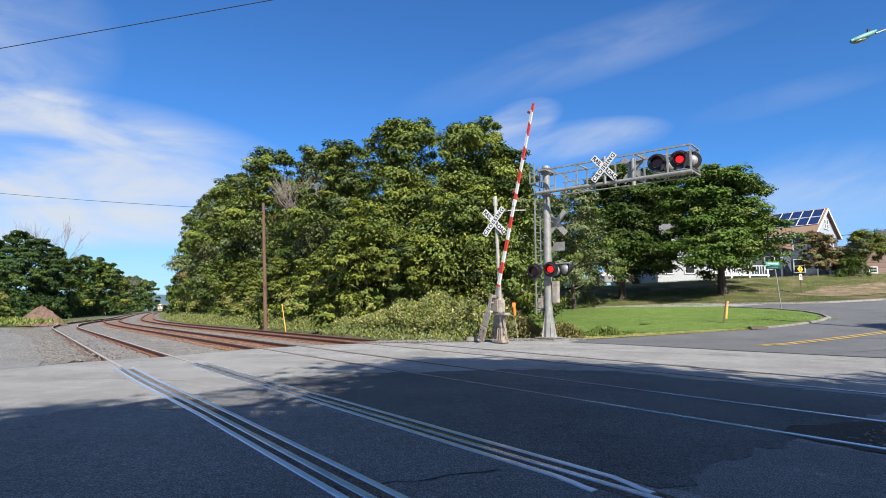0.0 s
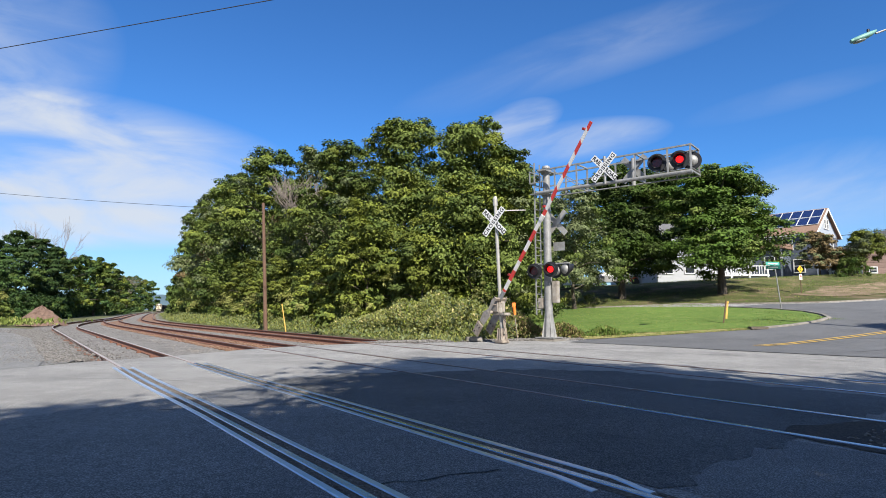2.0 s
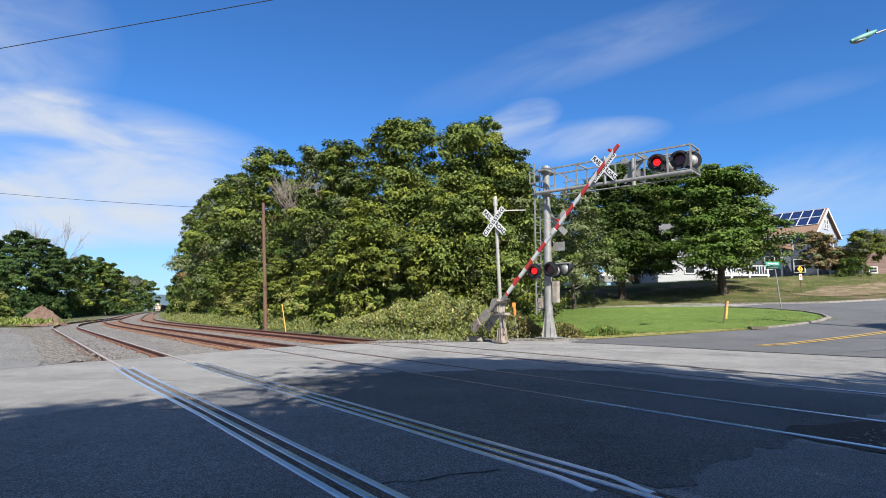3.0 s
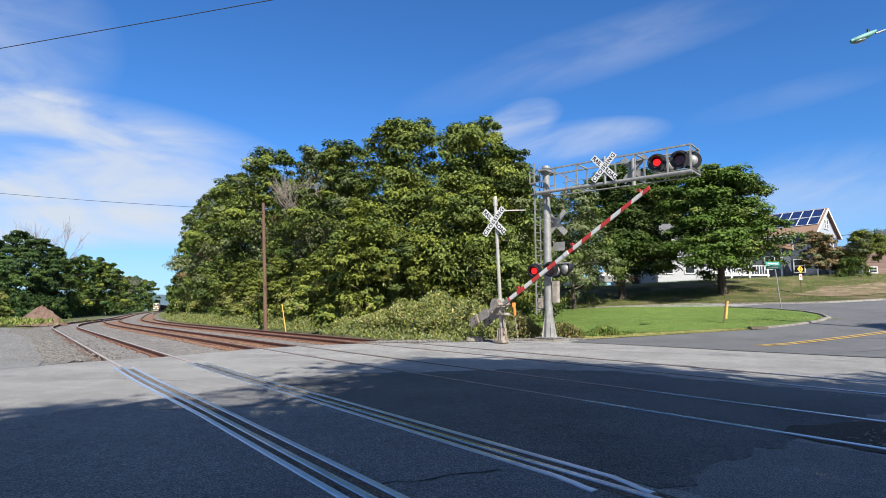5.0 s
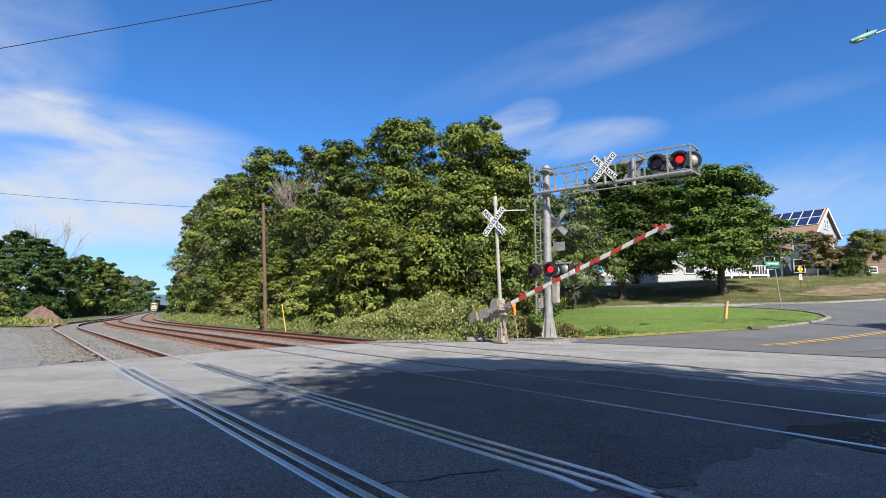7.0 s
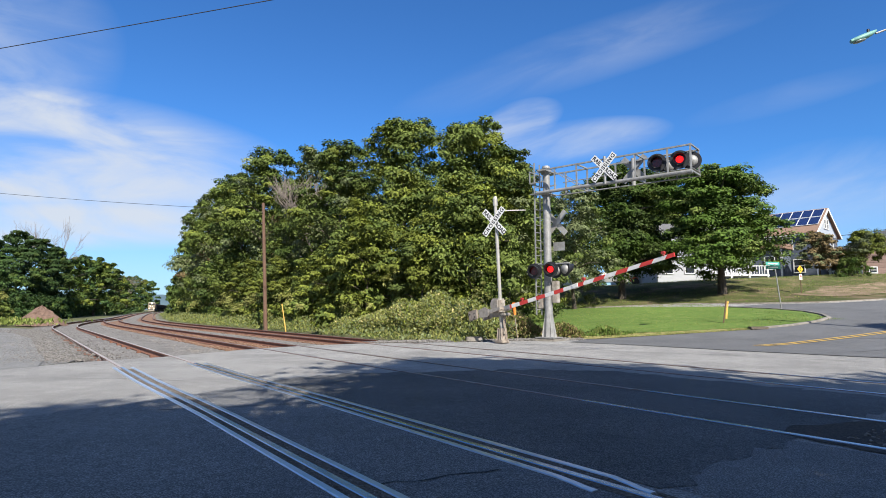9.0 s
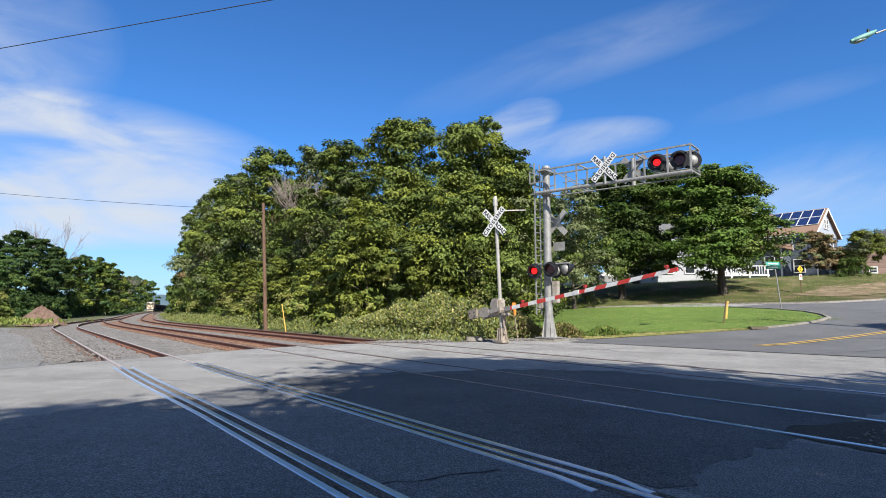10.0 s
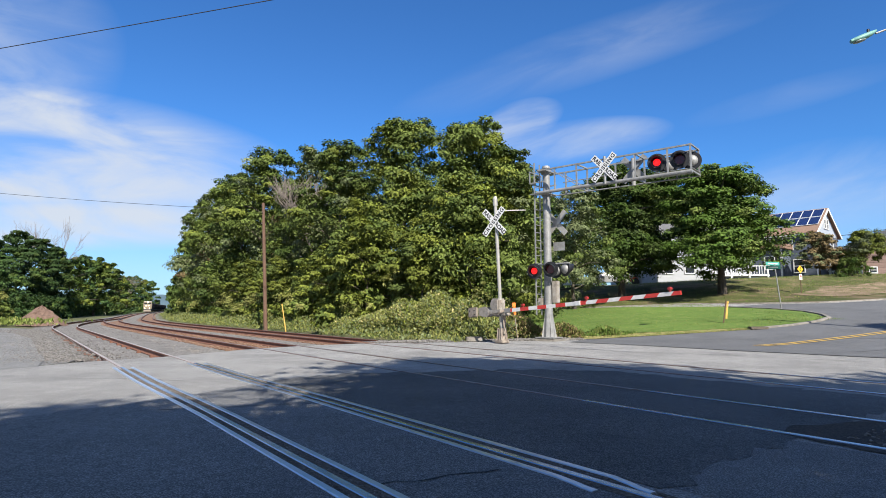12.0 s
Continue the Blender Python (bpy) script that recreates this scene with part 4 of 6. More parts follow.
def build_woods():
    rng = random.Random(5)
    front = [("walnut", 23.4, 19.4, 11.6), ("walnut", 31.2, 20.0, 14.0), ("locust", 22.8, 21.2, 10.2), ("locust", 38.5, 19.0, 13.8), ("ash", 44.5, 18.6, 11.4), ("cherry", 49.0, 21.5, 16.4),
             ("locust", 56.5, 19.2, 17.2), ("ash", 64.0, 18.6, 16.6), ("locust", 72.0, 18.4, 16.8), ("cherry", 81.0, 18.0, 17.2), ("far_wood", 92.0, 17.4, 17.4),
             ("far_wood", 105.0, 17.2, 17.2), ("far_wood", 120.0, 17.4, 16.4), ("far_wood", 138.0, 17.6, 15.4), ("far_wood", 158.0, 18.2, 14.0), ("far_wood", 182.0, 18.4, 13.0)]
    for k, s, q, h in front:
        p, _ = track(s, q)
        plant(k, p.x, p.y, h, rng.random() * 360, "trees of the woods", wide=1.0 if s < 85 else 0.82, z=0.0)
    back = [(26.5, 25.5, 10.0), (35.0, 27, 12.6), (42.0, 27, 13.2), (50.0, 26.5, 14.2), (60.0, 26, 14.8), (70.0, 26, 15.0), (84.0, 25, 15.0), (36, 33, 12.5), (48, 34, 13.5)]
    for i, (s, q, h) in enumerate(back):
        p, _ = track(s, q)
        plant("far" if i > 3 else ("locust", "ash")[i % 2], p.x, p.y, h, rng.random() * 360, "trees of the woods", z=0.0)
    for s, q, h in ((28.5, 15.8, 6.6), (32.5, 16.0, 5.6), (36.5, 16.0, 5.0), (24.0, 16.5, 5.2), (42, 16.0, 5.2), (50, 15.8, 5.6)):
        p, _ = track(s, q)
        plant("sapling", p.x, p.y, h, rng.random() * 360, "young trees before the woods", z=0.0)
    s = 19.5
    while s < 130:
        p, _ = track(s, 16.2 + rng.uniform(-0.6, 1.0) + 1.2 * step(45, 70, s))
        plant("shrub", p.x, p.y, rng.uniform(1.6, 3.6) + s * 0.012, rng.random() * 360, "shrubs at the foot of the woods", z=0.0)
        s += rng.uniform(2.0, 3.4) + s * 0.02
    # the other side of the line
    for x, y, h, k in ((-59.5, 75, 11.0, "oak"), (-64.0, 85, 13.6, "oak"), (-65.5, 92, 13.2, "oak"), (-67.0, 98, 12.4, "oak"), (-70.5, 107, 11.6, "far_light"), (-77.5, 122, 13.0, "far_dark"), (-81.5, 133, 13.8, "far_light"), (-89.5, 152, 14.2, "far_light"),
                       (-99.5, 172, 12.4, "far_dark"), (-109.5, 192, 12.6, "far_light"), (-120.5, 214, 12.4, "far_dark"), (-136, 240, 15.0, "far_light"), (-150, 268, 17.0, "far_dark"), (-168, 300, 19.5, "far_light"), (-186, 340, 21.5, "far_dark"), (-207, 390, 23.0, "far_light"), (-232, 450, 24, "far_dark"), (-75, 88, 13, "far_dark"), (-86, 110, 12, "far_dark"), (-68, 74, 12, "far_dark")):
        plant(k, x, y, h, rng.random() * 360, "trees along the railway", z=-0.3)
    for s, q, h, k in ((250, 26, 11, "far"), (300, 26, 12, "far_light"), (360, 25, 13, "far"), (430, 25, 13, "far"), (520, 22, 14, "far"), (600, 14, 15, "far"), (640, 2, 15, "far"), (680, 12, 16, "far"), (215, 24, 11, "far")):
        p, _ = track(s, q)
        plant(k, p.x, p.y, h, rng.random() * 360, "trees along the railway", z=-0.3)
    for k in range(26):
        st = 58 + k * 5.2
        p, _ = track(st, -2.6 - rng.random() * 1.6 - (1.2 if st < 75 else 0))
        plant("bramble", p.x, p.y, rng.uniform(1.8, 3.4) + st * 0.006, rng.random() * 360, "thicket along the railway", z=-0.2)
    for k in range(7):
        plant("bramble", 3.5 + k * 2.3, 70 + rng.uniform(-2, 2), rng.uniform(3.6, 5.0), rng.random() * 360, "hedge behind the parked cars")
    for x, y, h in ((-37.5, 47.0, 3.0), (-40, 49, 3.6), (-43, 50, 3.4), (-36.5, 44.5, 2.0)):
        plant("shrub", x, y, h, rng.random() * 360, "shrubs beside the gravel lot", z=-0.05)


def build_right_trees():
    plant("maple", 23.1, 47.0, 10.8, 130, "maples on the bank", wide=1.32)
    plant("maple", 15.9, 50.5, 12.0, 300, "maples on the bank", wide=1.05)
    plant("maple", 28.6, 74.0, 15.0, 250, "maples on the bank", wide=1.05)
    plant("pear", 9.6, 41.5, 9.0, 10)
    for x, y, h in ((8.6, 43.6, 1.3), (10.0, 44.0, 1.4), (11.4, 44.2, 1.2)):
        plant("shrub", x, y, h, x * 40, "low shrubs at the lawn's back edge", label="low green shrub at the back edge of the lawn")
    plant("dogwood", 37.7, 56.6, 4.5, 0)
    plant("plum", 42.6, 57.0, 4.5, 0)
    plant("far_light", 62, 95, 12, 50, "trees behind the houses")
    plant("far", 48, 92, 12, 90, "trees behind the houses")
    plant("cherry", 72, 88, 9, 190, "trees behind the houses")
    plant("far", 14, 72, 12, 20, "trees behind the houses")
    plant("far", 6, 66, 12, 200, "trees behind the houses")


def build_shade_trees():
    """Trees behind the viewer that shade the crossing."""
    for k, x, y, h, w, a in (("shade", 0.9, -8.6, 12.5, 0.95, 0), ("shade", -4.8, -9.2, 10.5, 1.0, 120), ("shade", 6.0, -3.5, 14.0, 0.86, 80), ("shade", 11.7, -3.6, 10.9, 0.92, 200), ("shade", 17.8, -8.6, 12, 1.0, 250), ("shade", -10.2, -8.0, 11, 1.1, 300), ("shade", 22.6, 12.6, 10.5, 0.62, 30)):
        plant(k, x, y, h, a, "shade trees by the road", wide=w, label="tall dark green maple tree shading the road")


def weed_mesh(name, seed, n, place, size, mats, weights):
    """Small leaves and stems of weeds; place(rng) gives x, y, z and the upright share."""
    rng = np.random.default_rng(seed)
    p = np.array([place(rng) for _ in range(n)])
    up = p[:, 3:4]
    d = rng.normal(size=(n, 3))
    d[:, 2] = np.abs(d[:, 2])
    d /= np.linalg.norm(d, axis=1, keepdims=True)
    d = d * (1 - up) + np.array([0, 0, 1]) * up
    side = np.cross(d, rng.normal(size=(n, 3)))
    side /= np.linalg.norm(side, axis=1, keepdims=True) + 1e-9
    ln = (size * rng.uniform(0.5, 1.4, n))[:, None]
    wd = ln * rng.uniform(0.10, 0.26, n)[:, None]
    b = p[:, :3]
    q = np.stack([b, b + d * ln * 0.45 - side * wd, b + d * ln + np.array([0, 0, -0.15]) * ln * (1 - up), b + d * ln * 0.45 + side * wd], 1)
    return quads_mesh(name, q, [M[m] for m in mats], rng.choice(len(mats), n, p=weights))


def build_weeds():
    def strip(rng):
        s = 16.5 + rng.random() ** 1.3 * 80 if rng.random() < 0.85 else rng.uniform(95, 210)
        q = 12.7 + 3.3 * rng.random() ** 0.8
        p, _ = track(s, q)
        top = (0.15 + 0.85 * step(12.6, 14.6, q)) * (0.75 + 0.55 * noise.noise((p.x * 0.5, p.y * 0.5, 0)))
        return p.x, p.y, -0.12 + top * rng.random() ** 0.6, 0.35
    tagged(new("weeds", weed_mesh("weeds", 3, 46000, strip, 0.18, ("weed", "leaf_mid", "leaf_grey"), (0.5, 0.2, 0.3))), "tall rough weeds between the rails and the woods", "weeds", kind="stuff")

    def mound(rng):
        s, q = rng.uniform(17.6, 29), rng.uniform(13.8, 16.6)
        p, _ = track(s, q)
        top = 1.75 * step(12.9, 14.6, q) * (1 - 0.55 * step(22, 30, s)) * (0.85 + 0.5 * noise.noise((p.x * 0.8, p.y * 0.8, 3)))
        return p.x, p.y, -0.1 + top * rng.random() ** 0.45, 0.25
    tagged(new("weeds", weed_mesh("weeds", 4, 48000, mound, 0.15, ("weed", "leaf_yellow", "leaf_grey", "straw"), (0.5, 0.14, 0.28, 0.08))), "bushy yellow-green weeds behind the crossing gate", "weeds", kind="stuff")

    def foot(rng):
        x = rng.uniform(2.4, 5.7)
        y = 23.0 + rng.random() * 1.4
        top = 0.16 + 0.40 * math.exp(-((x - 5.0) / 0.5) ** 2) + 0.9 * math.exp(-((x - 3.0) / 0.8) ** 2) 
        return x, y, terrain(x, y) + top * rng.random() ** 0.7, 0.4
    tagged(new("weeds", weed_mesh("weeds", 6, 8000, foot, 0.14, ("weed", "leaf_brown", "straw", "leaf_mid"), (0.34, 0.36, 0.10, 0.20))), "dry brown and green weeds round the signal foot", "weeds", kind="stuff")

    def tuft(rng):
        x, y = 6.9 + rng.normal() * 0.42, 24.4 + rng.normal() * 0.22
        return x, y, terrain(x, y) + 0.32 * math.exp(-((x - 6.9) / 0.5) ** 2) * rng.random(), 0.62
    tagged(new("weeds", weed_mesh("weeds", 12, 2600, tuft, 0.16, ("lawn_blade", "weed", "leaf_mid"), (0.55, 0.2, 0.25))), "tuft of tall green grass on the verge", "weeds", kind="stuff")

    def lot(rng):
        x, y = -37.5 + rng.normal() * 3.0, 43.0 + rng.normal() * 1.0
        return x, y, -0.05 + (0.4 + 1.4 * step(-34, -39, x)) * rng.random() ** 0.6, 0.45
    tagged(new("weeds", weed_mesh("weeds", 7, 9000, lot, 0.32, ("weed", "leaf_mid"), (0.4, 0.6))), "tall green weeds beside the dirt pile", "weeds", kind="stuff")

    def grass(rng):
        x, y = rng.uniform(4.8, 19), rng.uniform(23.8, 42)
        if y < 24.4 + max(0, x - 13) * 0.62:
            y += 3.0
        return x, y, terrain(x, y) + 0.02, 0.55
    tagged(new("grass", weed_mesh("grass", 8, 22000, grass, 0.065, ("weed", "lawn_blade"), (0.4, 0.6))), "short blades of lawn grass", "grass", kind="stuff")

    def dry(rng):
        x = rng.uniform(4.6, 13.3)
        y = 23.25 + max(0.0, x - 7.3) * 0.19 + rng.random() ** 1.3 * max(0.35, 1.7 - 0.2 * (x - 5))
        return x, y, terrain(x, y) + 0.01 + 0.03 * rng.random(), 0.3
    tagged(new("grass", weed_mesh("grass", 10, 9000, dry, 0.05, ("weed", "straw", "lawn_blade"), (0.35, 0.4, 0.25))), "dry yellowed grass along the road edge", "grass", kind="stuff")

    def slope(rng):
        x, y = rng.uniform(8, 48), rng.uniform(39, 58)
        if y < 47 - 0.55 * (min(x, 24) - 12) + max(0, x - 26) * 0.3:
            y += 8
        return x, y, terrain(x, y) + 0.02, 0.6
    tagged(new("grass", weed_mesh("grass", 9, 26000, slope, 0.085, ("weed", "leaf_mid", "lawn_blade"), (0.25, 0.5, 0.25))), "rough dry grass on the bank", "grass", kind="stuff")


# ---- signals ----
def lettering(text, size, parent, m, mat, label="", space=1.0):
    cu = bpy.data.curves.new("lettering", 'FONT')
    cu.body, cu.size, cu.align_x, cu.align_y, cu.extrude, cu.offset = text, size, 'CENTER', 'CENTER', 0.001, 0.006
    cu.space_character = space
    tmp = bpy.data.objects.new("lettering", cu)
    scene.collection.objects.link(tmp)
    me = bpy.data.meshes.new_from_object(tmp)
    bpy.data.objects.remove(tmp)
    me.materials.clear()
    me.materials.append(mat)
    ob = new("lettering", me)
    ob.parent = parent
    ob.matrix_basis = m
    if label:
        ob["label"] = label
    return ob


def crossbuck(parent, m, mats=None, words=True):
    """Two crossed sign blades facing -y; the rising blade lies in front."""
    for ang, y, words_ in ((-47, 0.0, (("RAIL", -0.37), ("ROAD", 0.37))), (47, -0.022, (("CROSSING", 0.0),))):
        bm = bmesh.new()
        box(bm, 0, 0, 0, 1.22, 0.010, 0.225, bevel=0.003)
        b = part("sign_blade", bm, mats or M["white"], parent, "white reflective blade with black letters")
        b.matrix_basis = m @ pose(0, y, 0) @ pose(0, 0, 0, 0, -ang, 0)
        for w, o in words_:
            if words:
                lettering(w, 0.20, b, pose(o, -0.0075, -0.005, 90, 0, 0), M["letter"], space=1.3 if len(w) > 4 else 1.0)


LEDS = []


def flasher(parent, m, which, radius=0.30, lit=True):
    """A round black background with hooded red lens, facing -y."""
    bm = bmesh.new()
    r = bmesh.ops.create_cone(bm, cap_ends=True, segments=32, radius1=radius, radius2=radius, depth=0.02)
    bmesh.ops.rotate(bm, cent=(0, 0, 0), matrix=Matrix.Rotation(radians(90), 3, 'X'), verts=r["verts"])
    b = part("flasher", bm, M["black"], parent, "black round flashing light with hood")
    b.matrix_basis = m
    # hood: an open tube cut back below
    vs, fs, n = [], [], 24
    for i in range(n + 1):
        a = 2 * math.pi * i / n + math.pi / 2
        up = 0.5 + 0.5 * math.cos(2 * math.pi * i / n)
        ln = 0.06 + 0.26 * up ** 0.7
        for rr, yy in ((0.185, -0.01), (0.20, -ln), (0.192, -ln), (0.178, -0.01)):
            vs.append((rr * math.cos(a), yy, rr * math.sin(a)))
    for i in range(n):
        for j in range(3):
            fs.append((i * 4 + j, i * 4 + j + 1, (i + 1) * 4 + j + 1, (i + 1) * 4 + j))
    part("hood", mesh_from("hood", vs, fs, M["black"], smooth=True), None, b)
    bm = bmesh.new()
    r = bmesh.ops.create_uvsphere(bm, u_segments=20, v_segments=10, radius=0.2)
    bmesh.ops.scale(bm, vec=(1, 0.75, 1), verts=r["verts"])
    bmesh.ops.delete(bm, geom=[v for v in bm.verts if v.co.y < -0.001], context='VERTS')
    part("housing", bm, M["galv"], b, "grey rounded lamp housing", smooth=True).matrix_basis = pose(0, 0.012, 0)
    bm = bmesh.new()
    r = bmesh.ops.create_cone(bm, cap_ends=True, segments=28, radius1=0.165, radius2=0.165, depth=0.012)
    bmesh.ops.rotate(bm, cent=(0, 0, 0), matrix=Matrix.Rotation(radians(90), 3, 'X'), verts=r["verts"])
    part("lens", bm, M["lens_off"], b, "dark red glass lens").matrix_basis = pose(0, -0.022, 0)
    if lit:
        bm = bmesh.new()
        r = bmesh.ops.create_uvsphere(bm, u_segments=20, v_segments=10, radius=0.122)
        bmesh.ops.scale(bm, vec=(1, 0.06, 1), verts=r["verts"])
        d = part("led_array", bm, M["lens_on"], b, "glowing red lamp", smooth=True)
        d.matrix_basis = pose(0, -0.004, 0)
        LEDS.append((d, which))
    return b


CANT = pose(4.08, 22.0, 0.08, 0, 0, -40)


def build_cantilever():
    c = tagged(empty("cantilever_signal", CANT), "grey steel cantilever railway signal with red flashing lights", "railway signal")
    bm = bmesh.new()
    rod(bm, (0, 0, 0.0), (0, 0, 6.68), 0.160, 0.140, seg=20)
    part("mast", bm, M["galv"], c, "tall round galvanised mast", smooth=False)
    bm = bmesh.new()
    box(bm, 0, 0, 0.04, 0.78, 0.78, 0.05, bevel=0.01)
    rod(bm, (0, 0, 0.06), (0, 0, 0.95), 0.235, 0.165, seg=8)
    for k in range(4):
        a = radians(45 + 90 * k)
        vs = [bm.verts.new(p) for p in ((0.16 * math.cos(a), 0.16 * math.sin(a), 0.06), (0.30 * math.cos(a), 0.30 * math.sin(a), 0.06), (0.15 * math.cos(a), 0.15 * math.sin(a), 0.98))]
        off = Vector((-math.sin(a), math.cos(a), 0)) * 0.012
        ws = [bm.verts.new(v.co + off) for v in vs]
        bm.faces.new(vs), bm.faces.new(ws[::-1])
        for i in range(3):
            bm.faces.new((vs[i], ws[i], ws[(i + 1) % 3], vs[(i + 1) % 3]))
    part("base", bm, M["galv"], c, "steel base plate with gussets")
    bm = bmesh.new()
    box(bm, 0, 0, -0.09, 0.98, 0.98, 0.16, bevel=0.03)
    part("footing", bm, M["concrete"], c, "concrete footing")
    # truss
    zb, zt, l0, l1, hw = 5.62, 6.50, -0.48, 5.62, 0.45
    for y in (-hw, hw):
        bm = bmesh.new()
        rod(bm, (-0.18, y, zb), (l1, y, zb - 0.03), 0.066 if y < 0 else 0.024, seg=12)
        part("bottom_chord", bm, M["galv"], c)
        bm = bmesh.new()
        bar(bm, (l0 + 0.4, y, zt), (l1, y, zt - 0.02), 0.055, 0.055)
        part("top_chord", bm, M["galv"], c)
        for x in (0.62, 1.53, 2.66, 3.74, 4.85, 5.59):
            bm = bmesh.new()
            bar(bm, (x, y, zb), (x, y, zt), 0.055, 0.04)
            part("upright", bm, M["galv"], c)
        bm = bmesh.new()
        bar(bm, (0.45, y, zt - 0.03), (1.60, y, zb + 0.05), 0.045, 0.03)
        part("diagonal", bm, M["galv"], c)
    bm = bmesh.new()
    rod(bm, (0.5, hw, zb + 0.48), (2.9, hw, zb + 0.50), 0.018, seg=8)
    part("cable_rail", bm, M["galv"], c)
    for x in (0.2, 1.53, 3.74, 5.59):
        for z in (zb, zt):
            bm = bmesh.new()
            bar(bm, (x, -hw, z), (x, hw, z), 0.045, 0.045)
            part("cross_member", bm, M["galv"], c)
    bm = bmesh.new()
    box(bm, 5.0, 0, zb + 0.085, 1.25, 2 * hw - 0.06, 0.02, bevel=0.004)
    part("walkway", bm, M["galv"], c, "grey steel walkway grating")
    # collars that hold the truss on the mast
    for z in (zb, zt):
        bm = bmesh.new()
        rod(bm, (0, 0, z - 0.07), (0, 0, z + 0.07), 0.20, seg=20)
        box(bm, 0.0, 0.0, z, 0.30, 2 * hw, 0.10, bevel=0.01)
        part("collar", bm, M["galv"], c, "clamped steel collar")
    # landing behind the mast, ladder
    for a, b in (((l0, -hw, 6.02), (l0, -hw, 6.52)), ((l0, hw, 6.02), (l0, hw, 6.52)), ((l0, -hw, 6.50), (l0, hw, 6.50)), ((l0, -hw, 6.04), (l0, hw, 6.04)), ((l0, -hw, 6.04), (0.2, -hw, 6.04)), ((l0, hw, 6.04), (0.2, hw, 6.04)), ((l0, -hw, 5.60), (0.1, -hw, 5.60))):
        bm = bmesh.new()
        bar(bm, a, b, 0.04, 0.04)
        part("landing_rail", bm, M["galv"], c)
    for y in (-0.40, 0.0):
        bm = bmesh.new()
        bar(bm, (-0.30, y, 0.9), (-0.30, y, 6.85), 0.05, 0.03)
        part("ladder_rail", bm, M["galv"], c)
    for i in range(19):
        bm = bmesh.new()
        rod(bm, (-0.30, -0.40, 1.1 + 0.3 * i), (-0.30, 0.0, 1.1 + 0.3 * i), 0.016, seg=6)
        part("rung", bm, M["galv"], c)
    for z in (1.6, 3.4, 5.0):
        bm = bmesh.new()
        bar(bm, (-0.30, -0.10, z), (-0.1, -0.03, z), 0.04, 0.03)
        part("ladder_bracket", bm, M["galv"], c)
    # signs on the truss
    for x, y, z, turn in ((2.66, -0.56, 6.16, 0), (3.34, 0.50, 6.20, 180)):
        crossbuck(c, pose(x, y, z, 0, 0, turn), M["galv"] if turn else None)
        bm = bmesh.new()
        y2 = y + (0.06 if not turn else -0.07)
        rod(bm, (x, y2, zb - 0.05), (x, y2, zt + 0.08), 0.045 if not turn else 0.075, seg=12)
        part("sign_post", bm, M["galv"], c)
    # lights over the lane, one pair each way, on a pipe across the truss
    bm = bmesh.new()
    rod(bm, (4.2, 0, zt - 0.12), (5.55, 0, zt - 0.12), 0.03, seg=8)
    part("lamp_pipe", bm, M["galv"], c)
    for x, z, which in ((4.43, 6.10, "left"), (5.18, 6.08, "right")):
        flasher(c, pose(x, -0.25, z, 0, 0, 14), which, 0.315)
    for x, z, which in ((4.66, 6.05, "left"), (5.42, 6.10, "right")):
        flasher(c, pose(x, 0.25, z, 0, 0, 190), which, 0.315, lit=False)
    # lights on the mast
    bm = bmesh.new()
    rod(bm, (-0.60, -0.02, 2.86), (0.95, -0.02, 2.86), 0.03, seg=10)
    part("crossarm", bm, M["galv"], c, "lamp crossarm")
    for x, y, z, which in ((-0.29, -0.52, 2.58, "left"), (0.32, -0.36, 2.63, "right")):
        flasher(c, pose(x, y, z, 0, 0, 12), which, 0.295)
    flasher(c, pose(0.70, 0.10, 2.66, 0, 0, 150), "left", 0.295, lit=False)
    flasher(c, pose(0.10, 0.44, 2.62, 0, 0, 170), "right", 0.295, lit=False)
    # a sign turned away, track plate and boxes
    crossbuck(c, pose(0.26, 0.26, 4.48, 0, 0, 176), M["alu"])
    bm = bmesh.new()
    box(bm, 0.34, 0.3, 3.56, 0.50, 0.012, 0.34, bevel=0.004)
    part("plate", bm, M["galv"], c, "plain grey sign plate seen from behind")
    bm = bmesh.new()
    box(bm, 0.30, 0.05, 1.78, 0.22, 0.24, 0.85, bevel=0.02)
    part("junction_box", bm, M["mech"], c, "grey junction box")
    bm = bmesh.new()
    box(bm, -0.30, 0.0, 1.35, 0.22, 0.22, 0.42, bevel=0.02)
    part("junction_box", bm, M["mech"], c, "grey junction box")
    bm = bmesh.new()
    rod(bm, (0, 0, 6.66), (0, 0, 6.75), 0.17, 0.14, seg=18)
    part("cap", bm, M["galv"], c)


GATE = pose(2.08, 20.15, 0.04, 0, 0, -55)
PIVOT = (-0.31, -0.27, 1.06)
ARM = None


